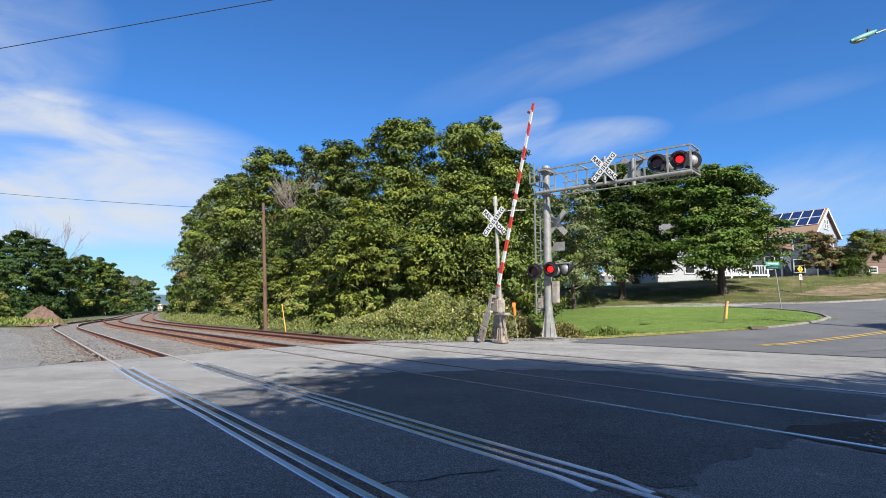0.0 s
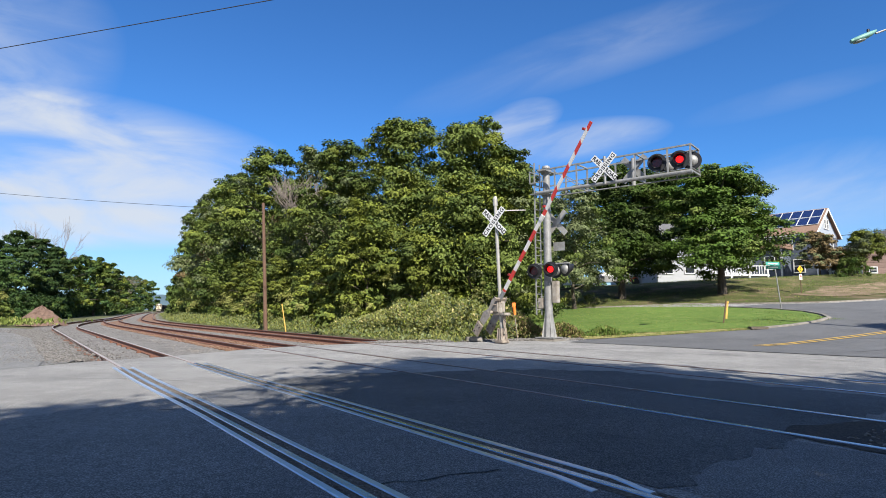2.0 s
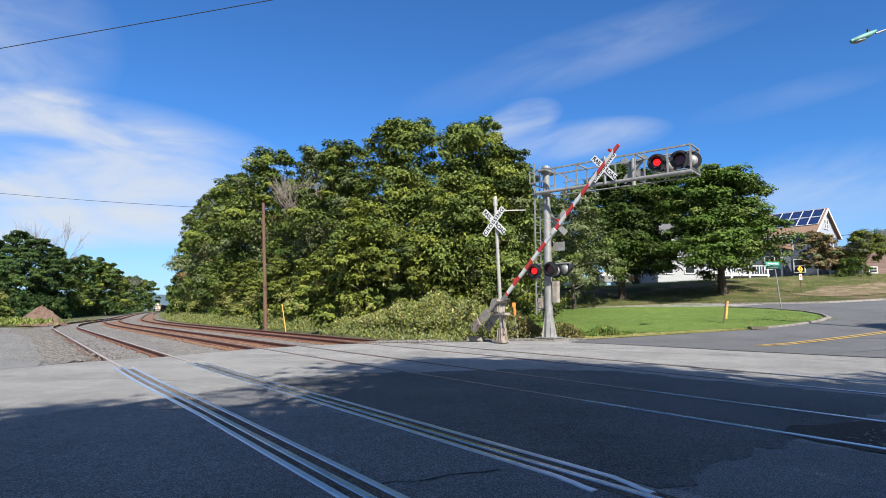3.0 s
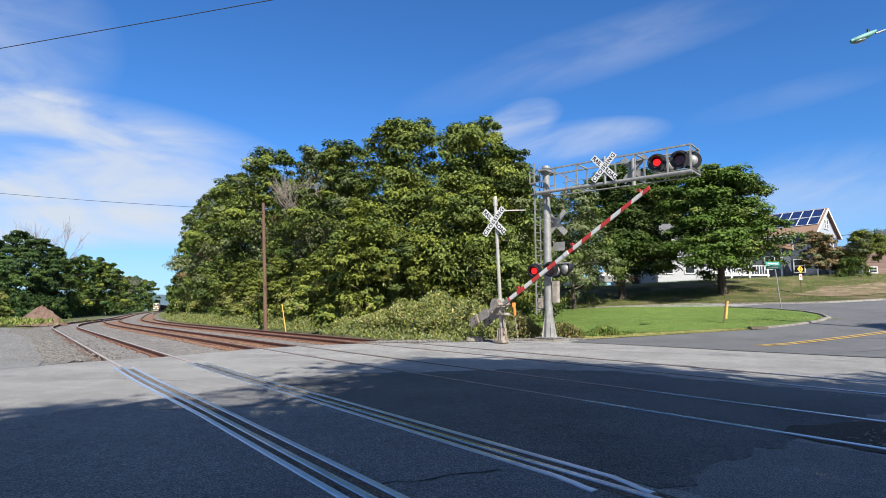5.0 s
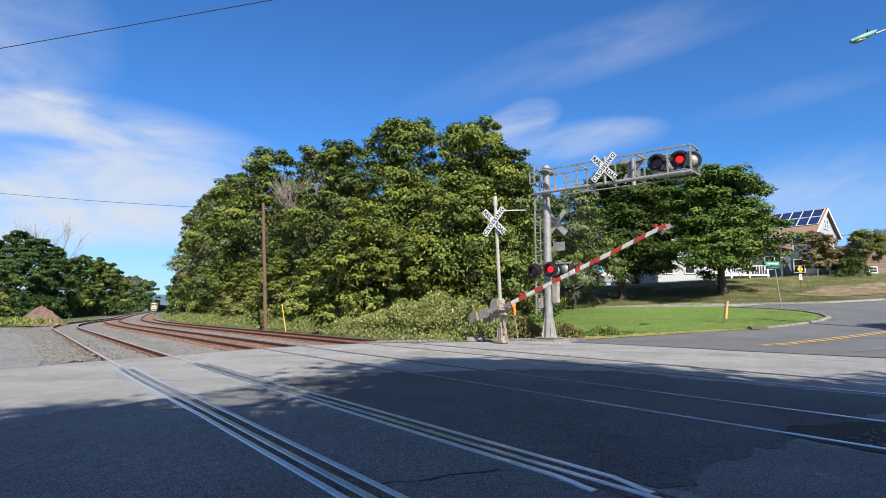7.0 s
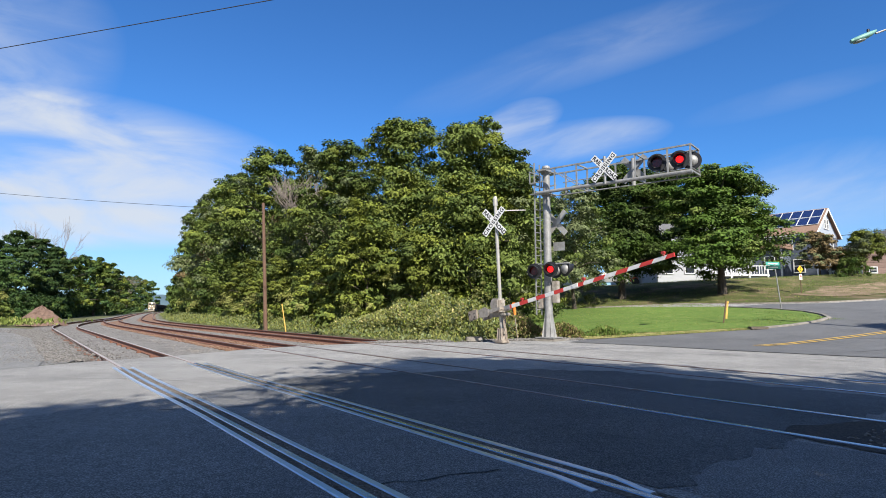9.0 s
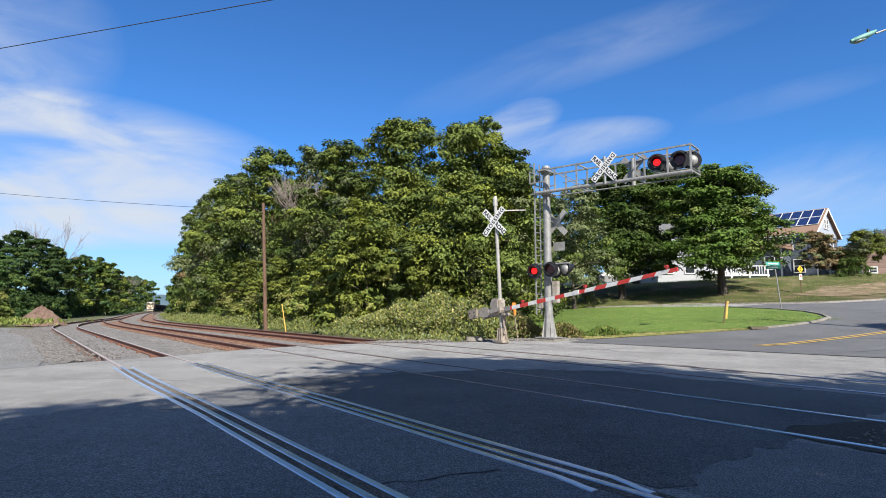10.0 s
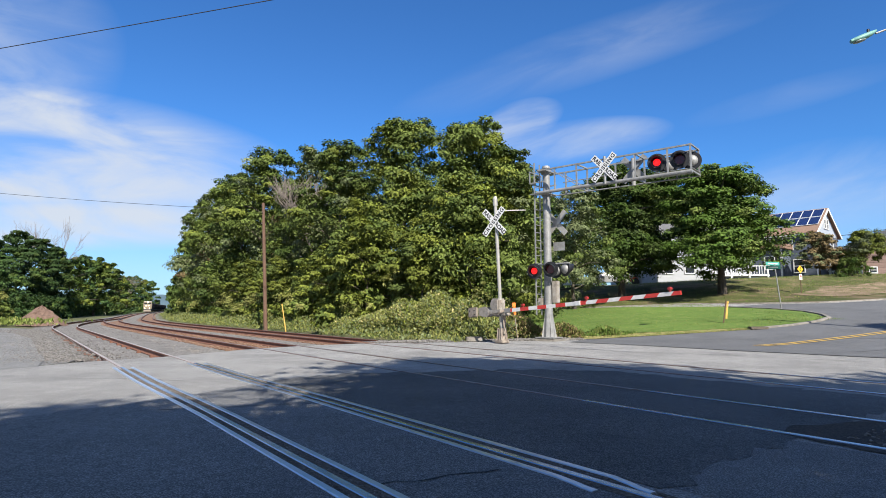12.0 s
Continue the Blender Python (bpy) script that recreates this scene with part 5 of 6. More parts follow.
def build_gate():
    global ARM
    g = tagged(empty("crossing_gate", GATE), "railway crossing gate with red and white striped arm", "crossing gate")
    bm = bmesh.new()
    rod(bm, (0, 0, 0.1), (-0.10, -0.18, 5.05), 0.065, 0.06, seg=16)
    part("mast", bm, M["alu"], g, "leaning aluminium mast")
    bm = bmesh.new()
    rod(bm, (-0.095, -0.17, 4.85), (-0.10, -0.18, 5.12), 0.085, seg=14)
    rod(bm, (-0.10, -0.18, 5.1), (-0.10, -0.18, 5.2), 0.09, 0.05, seg=14)
    part("bell", bm, M["alu"], g, "grey crossing bell on the mast top")
    bm = bmesh.new()
    rod(bm, (-0.09, -0.17, 4.68), (0.53, 0.715, 4.70), 0.022, seg=8)
    part("bracket", bm, M["alu"], g, "thin bare sign bracket")
    bm = bmesh.new()
    box(bm, 0, 0, 0.03, 0.40, 0.36, 0.10, bevel=0.02)
    rod(bm, (0, 0, 0.05), (0, 0, 0.46), 0.165, 0.135, seg=12)
    for k in range(4):
        a = math.pi / 4 + k * math.pi / 2
        bar(bm, (0.17 * math.cos(a), 0.17 * math.sin(a), 0.05), (0.13 * math.cos(a), 0.13 * math.sin(a), 0.50), 0.06, 0.06)
    part("base", bm, M["weight"], g, "rust-brown cast base of the mast")
    crossbuck(g, pose(-0.07, -0.26, 4.27, 0, 0, 18) @ pose(0, 0, 0, 0, -2, 0))
    def plate(bm, pts, y0, y1):
        """A flat plate with the given outline in x and z."""
        a, b = [bm.verts.new((x, y0, z)) for x, z in pts], [bm.verts.new((x, y1, z)) for x, z in pts]
        bm.faces.new(a), bm.faces.new(b[::-1])
        for i in range(len(pts)):
            k = (i + 1) % len(pts)
            bm.faces.new((a[i], b[i], b[k], a[k]))
    bm = bmesh.new()
    box(bm, -0.18, -0.02, 1.28, 0.44, 0.36, 0.52, bevel=0.05)
    box(bm, 0.02, -0.02, 0.99, 0.62, 0.30, 0.10, bevel=0.02)
    part("mechanism", bm, M["mech"], g, "grey gate mechanism housing")
    bm = bmesh.new()
    for k in range(6):
        a = k * math.pi / 3
        rod(bm, (-0.19 + 0.15 * math.cos(a), -0.215, 1.30 + 0.17 * math.sin(a)), (-0.19 + 0.15 * math.cos(a), -0.20, 1.30 + 0.17 * math.sin(a)), 0.018, seg=6)
    part("cover_bolts", bm, M["weight"], g)
    bm = bmesh.new()
    rod(bm, (-0.19, -0.212, 1.30), (-0.19, -0.20, 1.30), 0.20, 0.19, seg=18)
    part("cover", bm, M["mech"], g, "round bolted cover")
    bm = bmesh.new()
    for z in (1.0, 1.42):
        rod(bm, (-0.03, -0.06, z - 0.05), (-0.032, -0.065, z + 0.05), 0.095, seg=14)
    part("mast_clamp", bm, M["weight"], g, "rusty clamp round the mast")
    bm = bmesh.new()
    for x, y in ((0.13, 0.04), (0.18, -0.06)):
        rod(bm, (x, y, 0.30), (x - 0.03, y, 0.95), 0.032, seg=8)
    part("conduit", bm, M["weight"], g, "rusty conduit pipes")
    bm = bmesh.new()
    pts = [Vector((0.10, -0.2, 1.0)).lerp(Vector((0.85, -0.05, 0.42)), k / 8) - Vector((0, 0, 0.35 * (k / 8) * (1 - k / 8))) for k in range(9)]
    for a, b in zip(pts, pts[1:]):
        rod(bm, a, b, 0.012, seg=6)
    part("lamp_cable", bm, M["cable"], g, "thin black cable")
    # moving arm
    bm = bmesh.new()
    rod(bm, (0, -0.13, 0), (0, 0.42, 0), 0.06, seg=14)
    arm = part("gate_arm", bm, M["mech"], g, "striped gate arm with counterweight")
    ARM = arm
    for y in (-0.11, 0.40):
        bm = bmesh.new()
        plate(bm, [(-0.52, 0.17), (-0.14, 0.20), (0.10, 0.06), (0.66, 0.05), (0.66, -0.05), (0.10, -0.08), (-0.06, -0.17), (-0.52, -0.10)], y - 0.012, y + 0.012)
        part("side_arm", bm, M["mech"], arm, "grey steel side plate of the arm")
    bm = bmesh.new()
    for x in (0.34, 0.60):
        rod(bm, (x, -0.12, 0.0), (x, 0.41, 0.0), 0.03, seg=8)
    box(bm, 0.58, 0.14, 0, 0.10, 0.5, 0.08, bevel=0.01)
    part("spreader", bm, M["weight"], arm, "rusty cross bolts")
    for y, x0 in ((-0.15, -0.80), (0.44, -0.74)):
        bm = bmesh.new()
        box(bm, x0, y, 0.04, 0.52, 0.07, 0.36, bevel=0.025)
        w = part("counterweight", bm, M["weight"], arm, "rust-grey cast counterweight plate")
        bm = bmesh.new()
        for bx, bz in ((-0.14, 0.10), (0.12, 0.10), (0.12, -0.04)):
            rod(bm, (x0 + bx, y - 0.06, bz), (x0 + bx, y + 0.06, bz), 0.022, seg=6)
        part("bolt", bm, M["black"], w)
    # stripes, slanted towards the tip
    end, x, red = 7.35, 7.35, True
    first = True
    while x > 0.70:
        x0 = max(x - (0.24 if first else 0.406), 0.62)
        first = False
        f = (x0 - 0.6) / 6.8
        h, w = 0.062 - 0.012 * f, 0.03 - 0.010 * f
        sl = 0.05 if x0 > 3.9 else 0.0
        bm = bmesh.new()
        tip = 0.0 if x > end - 0.01 else sl
        plate(bm, [(x0 - sl, -h), (x - tip - 0.002, -h), (x + tip - 0.002, h), (x0 + sl, h)], 0.14 - w, 0.14 + w)
        part("stripe", bm, M["red"] if red else M["armwhite"], arm, "red reflective stripe" if red else "white stripe")
        x, red = x0, not red
    bm = bmesh.new()
    box(bm, 0.76, 0.14, 0, 0.36, 0.075, 0.15, bevel=0.012)
    part("arm_socket", bm, M["galv"], arm, "bare grey arm socket")
    bm = bmesh.new()
    box(bm, 3.95, 0.14, 0, 0.22, 0.085, 0.135, bevel=0.01)
    part("splice", bm, M["armwhite"], arm, "white splice sleeve")
    for x in (1.55, 4.3, 7.05):
        bm = bmesh.new()
        rod(bm, (x, 0.14, 0.04), (x, 0.14, 0.11), 0.026, seg=10)
        rod(bm, (x, 0.09, 0.13), (x, 0.19, 0.13), 0.045, seg=12)
        part("arm_lamp", bm, M["lamp_red"], arm, "small red arm lamp")
    return g


def build_cone_marker():
    e = tagged(empty("marker_post", pose(2.86, 21.9, 0.02, 0, -6, 10)), "orange plastic marker on a thin post beside the gate", "marker post")
    bm = bmesh.new()
    rod(bm, (0, 0.02, -0.05), (0, 0.02, 0.85), 0.018, seg=8)
    part("post", bm, M["weight"], e)
    bm = bmesh.new()
    rod(bm, (0, 0, 0.98), (0, 0, 1.30), 0.05, 0.055, seg=10)
    box(bm, 0, 0, 1.36, 0.15, 0.03, 0.16, bevel=0.02)
    part("flag", bm, M["orange"], e, "orange plastic flag")


def build_block():
    bm = bmesh.new()
    box(bm, 0, 0, 0.06, 0.62, 0.28, 0.18, bevel=0.025)
    tagged(part("concrete_block", bm, M["concrete"]), "low weathered concrete block beside the gate", "concrete block").matrix_basis = pose(1.15, 21.35, 0.03, 0, 0, 12)


def build_stones():
    def bank(rng):
        x = rng.uniform(-2.4, 5.6)
        y = 20.6 + (x + 1.0) * 0.27 + rng.random() * 1.15
        return x, y, terrain(x, y) + 0.01
    scatter_stones("ballast_stones", 3200, bank, (0.02, 0.06), M["stone"], "loose pale ballast stones round the signal foot", 2)

    def between(rng):
        s = 15.0 + rng.random() ** 1.8 * 45
        q = rng.uniform(0.6, 13.0)
        if s < 14.9 + 0.3 * q:
            s += 5
        p, _ = track(s, q)
        return p.x, p.y, -0.20
    scatter_stones("ballast_stones", 16000, between, (0.02, 0.05), M["stone"], "loose grey ballast stones between the tracks", 4)

    def rusty(rng):
        st, q = 18.0 + rng.random() ** 1.5 * 40, rng.choice((Q2, Q3)) + rng.uniform(-1.25, 1.25)
        p, _ = track(st, q)
        return p.x, p.y, -0.155
    scatter_stones("ballast_stones", 7000, rusty, (0.02, 0.05), M["rust_ballast"], "rust-brown ballast stones between the rails", 14)

    def grit(rng):
        st = rng.uniform(2.5, 12)
        p, _ = track(st, siding(st) + rng.choice((-1, 1)) * GAUGE / 2 + rng.choice((-1, 1)) * rng.uniform(0.05, 0.11))
        return p.x, p.y, 0.004
    scatter_stones("grit", 2600, grit, (0.004, 0.012), M["stone"], "loose grit in the flangeways", 15)

    def lot(rng):
        t = rng.random() ** 1.4
        x, y = -8.6 - 16 * t + rng.normalvariate(0, 0.7) - 0.6, 13.6 + 21 * t + rng.normalvariate(0, 0.5)
        return x, y, -0.015
    scatter_stones("gravel_stones", 7000, lot, (0.012, 0.035), M["stone"], "pale loose gravel beside the siding", 5)

    def pocket(rng):
        s, q = rng.uniform(-2, 2.1), rng.uniform(6.1, 7.3)
        p, _ = track(s, q)
        return p.x, p.y, 0.0
    scatter_stones("ballast_stones", 900, pocket, (0.015, 0.03), M["ballast"], "dark stones between the rails at the road edge", 6)
    vs, fs = [], []
    rng = random.Random(9)
    n, rings = 28, 9
    for j in range(rings + 1):
        f = j / rings
        for i in range(n):
            a = 2 * math.pi * i / n
            r = (1.55 + 0.25 * math.sin(3 * a + 1)) * (1 - f) ** 0.85
            vs.append((r * 1.15 * math.cos(a) + rng.uniform(-0.06, 0.06), r * math.sin(a) + rng.uniform(-0.06, 0.06), 1.6 * f ** 0.95 + rng.uniform(-0.05, 0.05) - 0.1))
    for j in range(rings):
        for i in range(n):
            i2 = (i + 1) % n
            fs.append((j * n + i, j * n + i2, (j + 1) * n + i2, (j + 1) * n + i))
    fs.append(tuple(rings * n + i for i in range(n)))
    o = new("dirt_pile", mesh_from("dirt_pile", vs, fs, M["dirt"]))
    o.location = (-32.8, 46.6, 0)
    tagged(o, "mound of reddish brown dirt beside the siding", "dirt pile")


# ---- houses, cars and street things ----
def gable_house(name, at, turn, size, ridge, wall_mat, roof_mat, label, eave=0.35, over=0.35):
    """Walls, gable roof of real thickness; x runs along the ridge, -y is the front."""
    L, W, H = size
    e = tagged(empty(name, pose(*at, 0, 0, turn)), label, "house")
    bm = bmesh.new()
    pts = [(-W / 2, -1.2), (W / 2, -1.2), (W / 2, H), (0, ridge), (-W / 2, H)]
    vs = [[bm.verts.new((x, y, z)) for y, z in pts] for x in (-L / 2, L / 2)]
    bm.faces.new(vs[0])
    bm.faces.new(vs[1][::-1])
    for i in range(5):
        bm.faces.new((vs[0][i], vs[1][i], vs[1][(i + 1) % 5], vs[0][(i + 1) % 5]))
    part("wall", bm, wall_mat, e)
    for sgn in (-1, 1):
        k = (ridge - H) / (W / 2)
        a, b = Vector((0, 0, ridge + 0.02)), Vector((0, sgn * (W / 2 + over), H - k * over + 0.02))
        bm = bmesh.new()
        up = Vector((0, sgn * k, 1)).normalized() * 0.14
        q = [bm.verts.new(p) for x in (-L / 2 - eave, L / 2 + eave) for p in (a + Vector((x, 0, 0)), b + Vector((x, 0, 0)), b + up + Vector((x, 0, 0)), a + up + Vector((x, 0, 0)))]
        for f in ((0, 1, 2, 3), (7, 6, 5, 4), (0, 4, 5, 1), (1, 5, 6, 2), (2, 6, 7, 3), (3, 7, 4, 0)):
            bm.faces.new([q[i] for i in f])
        part("roof", bm, roof_mat, e, "brown shingle roof slope")
        # trim along the gable
        for x in (-L / 2 - eave, L / 2 + eave):
            bm = bmesh.new()
            sx = 0.03 if x > 0 else -0.03
            bar(bm, a + Vector((x + sx, 0, -0.02)), b + Vector((x + sx, 0, -0.02)), 0.05, 0.24)
            part("barge_board", bm, M["trim"], e, "white gable trim")
    bm = bmesh.new()
    for sgn in (-1, 1):
        box(bm, 0, sgn * (W / 2 + over), H - (ridge - H) / (W / 2) * over + 0.02, L + 2 * eave, 0.06, 0.18)
    part("gutter", bm, M["trim"], e, "white gutter")
    return e


def window(house, x, y, z, w, h, face):
    """face: '-y', '+x' ... the wall's outward side. Frame proud of the wall, dark pane set back."""
    rot = {"-y": 0, "+x": 90, "+y": 180, "-x": -90}[face]
    base = pose(x, y, z, 0, 0, rot)
    bm = bmesh.new()
    t = 0.10
    box(bm, 0, -0.03, h / 2, w + 2 * t, 0.10, t)
    box(bm, 0, -0.03, -h / 2, w + 2 * t, 0.12, t)
    for sx in (-1, 1):
        box(bm, sx * (w / 2 + t / 2), -0.03, 0, t, 0.10, h)
    box(bm, 0, -0.025, 0, w, 0.06, 0.06)
    f = part("window", bm, M["trim"], house, "white framed sash window")
    f.matrix_basis = base
    for sgn in (-1, 1):
        bm = bmesh.new()
        box(bm, 0, -0.012, sgn * h / 4, w, 0.015, h / 2 - 0.04)
        part("pane", bm, M["glass"], f)
    return f


def shutter(house, x, y, z, w, h):
    bm = bmesh.new()
    box(bm, x, y - 0.03, z, w, 0.05, h, bevel=0.01)
    part("shutter", bm, M["black"], house, "black shutter")


def build_houses():
    M["trim"] = material("white_house_trim", ((0.60, 0.60, 0.59), (0.70, 0.70, 0.68)), rough=0.6, scale=2)
    M["pale_siding"] = material("pale_grey_blue_siding", ((0.30, 0.33, 0.38), (0.38, 0.41, 0.46)), rough=0.7, scale=1.5, stretch=(1, 1, 12), bump=0.4)
    M["blue_siding"] = material("blue_grey_siding", ((0.075, 0.09, 0.125), (0.11, 0.13, 0.17)), rough=0.7, scale=1.5, stretch=(1, 1, 12), bump=0.4)
    M["white_siding"] = material("white_siding", ((0.33, 0.345, 0.365), (0.43, 0.44, 0.455)), rough=0.7, scale=1.5, stretch=(1, 1, 12), bump=0.4)
    M["brown_siding"] = material("brown_siding", ((0.165, 0.105, 0.085), (0.23, 0.15, 0.125)), rough=0.75, scale=2.0, stretch=(1, 1, 6), bump=0.4, random_ob=0.12)
    M["shingle"] = material("brown_shingles", ((0.19, 0.115, 0.078), (0.285, 0.185, 0.13)), rough=0.95, scale=5, stretch=(1, 3, 3), bump=0.6)
    M["dark_shingle"] = material("grey_shingles", ((0.10, 0.10, 0.10), (0.17, 0.165, 0.16)), rough=0.95, scale=5, bump=0.6)
    M["solar"] = material("solar_glass", ((0.010, 0.022, 0.075), (0.02, 0.035, 0.11)), rough=0.22, scale=6)
    M["pale_metal"] = material("pale_panel_frame", ((0.6, 0.6, 0.6), (0.7, 0.7, 0.7)), rough=0.5)
    # blue house
    z = 4.55
    h = gable_house("house", (39.0, 65.8, z), -50, (10, 7.5, 4.9), 7.65, M["blue_siding"], M["shingle"], "blue-grey two-storey house with solar panels on a brown roof")
    for x in (-2.6, 0.2, 2.4):
        window(h, x, -3.76, 3.75, 0.85, 1.35, "-y")
        shutter(h, x - 0.78, -3.76, 3.75, 0.34, 1.4)
    for x in (1.0, 3.4):
        window(h, x, -3.76, 1.3, 0.95, 1.4, "-y")
    bm = bmesh.new()
    tri = [(-3.72, 4.72), (3.72, 4.72), (3.72, 4.9), (0, 7.62), (-3.72, 4.9)]
    fa, fb = [bm.verts.new((5.0, y, z)) for y, z in tri], [bm.verts.new((5.03, y, z)) for y, z in tri]
    bm.faces.new(fa), bm.faces.new(fb[::-1])
    for i in range(5):
        bm.faces.new((fa[i], fb[i], fb[(i + 1) % 5], fa[(i + 1) % 5]))
    part("gable", bm, M["pale_siding"], h, "pale grey-blue gable siding")
    for y in (-0.42, 0.42):
        window(h, 5.04, y, 6.0, 0.5, 1.05, "+x")
    window(h, 5.01, 1.6, 3.7, 0.8, 1.3, "+x")
    slope = math.degrees(math.atan2(7.65 - 4.9, 3.75))
    for r in range(2):
        for c in range(5):
            cy = -1.02 - r * 1.37
            cz = 7.65 - (7.65 - 4.9) / 3.75 * (-cy) + 0.30
            bm = bmesh.new()
            box(bm, 0, 0, 0, 1.02, 1.62, 0.05, bevel=0.01)
            p = part("solar_panel", bm, M["pale_metal"], h, "dark blue solar panel in a pale frame")
            p.matrix_basis = pose(4.68 - c * 1.06, cy, cz, slope, 0, 0)
            bm = bmesh.new()
            box(bm, 0, 0, 0.028, 0.94, 1.52, 0.01)
            part("cell_glass", bm, M["solar"], p, "dark blue cells")
    # front wing and porch
    bm = bmesh.new()
    box(bm, 0.3, -5.0, 1.0, 4.6, 2.5, 4.4)
    part("front_wing", bm, M["blue_siding"], h)
    bm = bmesh.new()
    for k in range(2):
        box(bm, 0.3, -5.15 + k * 0.5, 3.2 + k * 0.28, 5.2, 3.1 - k * 1.0, 0.28, bevel=0.04)
    part("wing_roof", bm, M["shingle"], h, "low brown wing roof")
    for x in (-1.0, 1.4):
        window(h, x, -6.26, 1.6, 0.9, 1.4, "-y")
    shutter(h, 2.1, -6.26, 1.6, 0.34, 1.45)
    for x in (-1.95, 2.55):
        bm = bmesh.new()
        box(bm, x, -6.3, 1.4, 0.16, 0.14, 3.4)
        part("corner_board", bm, M["trim"], h)
    bm = bmesh.new()
    box(bm, 6.6, 1.2, 2.95, 3.6, 4.6, 0.22, bevel=0.05)
    part("porch_roof", bm, M["shingle"], h, "brown porch roof")
    for x, y in ((8.2, -0.9), (8.2, 0.4), (8.2, 1.8), (8.2, 3.2), (6.8, -0.9), (5.4, -0.9)):
        bm = bmesh.new()
        box(bm, x, y, 1.2, 0.18, 0.18, 3.3, bevel=0.01)
        part("porch_post", bm, M["trim"], h, "white porch post")
    bm = bmesh.new()
    box(bm, 8.2, 1.2, 0.75, 0.08, 4.2, 0.10)
    box(bm, 6.7, -0.9, 0.75, 3.0, 0.08, 0.10)
    box(bm, 6.6, 1.2, -0.05, 3.4, 4.4, 0.16)
    part("porch_rail", bm, M["trim"], h, "white porch rail and deck edge")
    for i in range(12):
        bm = bmesh.new()
        box(bm, 5.4 + i * 0.25, -0.9, 0.35, 0.05, 0.05, 0.75)
        part("baluster", bm, M["trim"], h)
    # white house behind the maples
    w = gable_house("house", (28.0, 64.0, 4.1), -8, (9.0, 8, 5.3), 6.7, M["white_siding"], M["dark_shingle"], "white two-storey house half hidden by the maples")
    for x, zz in ((-3.6, 4.2), (-1.2, 4.2), (1.5, 4.2), (-3.4, 1.6), (-1.2, 1.6), (3.0, 1.6)):
        window(w, x, -4.01, zz, 0.9, 1.4, "-y")
    bm = bmesh.new()
    box(bm, 3.2, -5.0, 0.55, 5.5, 1.8, 0.18, bevel=0.02)
    part("porch_deck", bm, M["trim"], w, "white porch deck")
    for i in range(22):
        bm = bmesh.new()
        box(bm, 0.5 + i * 0.25, -5.86, 1.05, 0.05, 0.05, 0.85)
        part("baluster", bm, M["trim"], w)
    bm = bmesh.new()
    box(bm, 3.2, -5.86, 1.5, 5.6, 0.08, 0.08)
    for i in range(4):
        box(bm, 0.55 + i * 1.75, -5.86, 0.3, 0.14, 0.14, 2.5)
    part("porch_rail", bm, M["trim"], w, "white porch rail")
    # garage
    g = gable_house("garage", (26.4, 76.0, 4.3), -5, (6.5, 6, 2.3), 3.9, M["white_siding"], M["shingle"], "white garage with a tan shingle roof")
    bm = bmesh.new()
    box(bm, 0.6, -3.03, 0.95, 2.6, 0.06, 2.0, bevel=0.01)
    part("garage_door", bm, M["trim"], g, "white garage door")
    # brown sided house, its gable to the street
    b = tagged(empty("house", pose(46.5, 58.6, 4.30, 0, 0, -14)), "brown sided house with a white foundation and window", "house")
    wide, eave_z, top_z = 5.2, 2.05, 5.3

    def rake(x):
        return top_z - (top_z - eave_z) * abs(x - 1.0) / wide
    bm = bmesh.new()
    out = [(1.0 - wide, -1.2), (1.0 + wide, -1.2), (1.0 + wide, eave_z), (1.0, top_z), (1.0 - wide, eave_z)]
    fa, fb = [bm.verts.new((x, 0.0, z)) for x, z in out], [bm.verts.new((x, 8.0, z)) for x, z in out]
    bm.faces.new(fa), bm.faces.new(fb[::-1])
    for i in range(5):
        bm.faces.new((fa[i], fb[i], fb[(i + 1) % 5], fa[(i + 1) % 5]))
    part("wall", bm, M["brown_siding"], b)
    for i in range(12):
        z = 0.42 + i * 0.27
        half = wide if z + 0.27 < eave_z else wide * (top_z - z - 0.27) / (top_z - eave_z)
        bm = bmesh.new()
        box(bm, 1.0, -0.025, z + 0.13, 2 * half, 0.05, 0.262, rot=Euler((radians(-5), 0, 0)).to_matrix())
        part("siding_board", bm, M["brown_siding"], b)
    bm = bmesh.new()
    box(bm, 1.0, -0.03, 0.02, 2 * wide + 0.02, 0.08, 0.75)
    part("foundation", bm, M["white_siding"], b, "white painted foundation")
    window(b, -1.75, -0.08, 0.98, 0.62, 0.62, "-y")
    for sgn in (-1, 1):
        bm = bmesh.new()
        bar(bm, (1.0, -0.35, top_z + 0.05), (1.0 + sgn * (wide + 0.5), -0.35, rake(1.0 + sgn * (wide + 0.5)) + 0.05), 0.06, 0.26)
        part("barge_board", bm, M["trim"], b, "white gable trim")
        bm = bmesh.new()
        lo = rake(1.0 + sgn * (wide + 0.5))
        vs = [bm.verts.new(p) for y in (-0.4, 8.4) for p in ((1.0, y, top_z + 0.06), (1.0 + sgn * (wide + 0.5), y, lo + 0.06), (1.0 + sgn * (wide + 0.5), y, lo + 0.20), (1.0, y, top_z + 0.20))]
        for f in ((0, 1, 2, 3), (7, 6, 5, 4), (0, 4, 5, 1), (1, 5, 6, 2), (2, 6, 7, 3), (3, 7, 4, 0)):
            bm.faces.new([vs[k] for k in f])
        part("roof", bm, M["dark_shingle"], b, "grey shingle roof slope")
    # clipped bush
    e = tagged(empty("bush", pose(38.6, 53.4, terrain(38.6, 53.4) - 0.1)), "rounded clipped green bush before the porch", "bush")
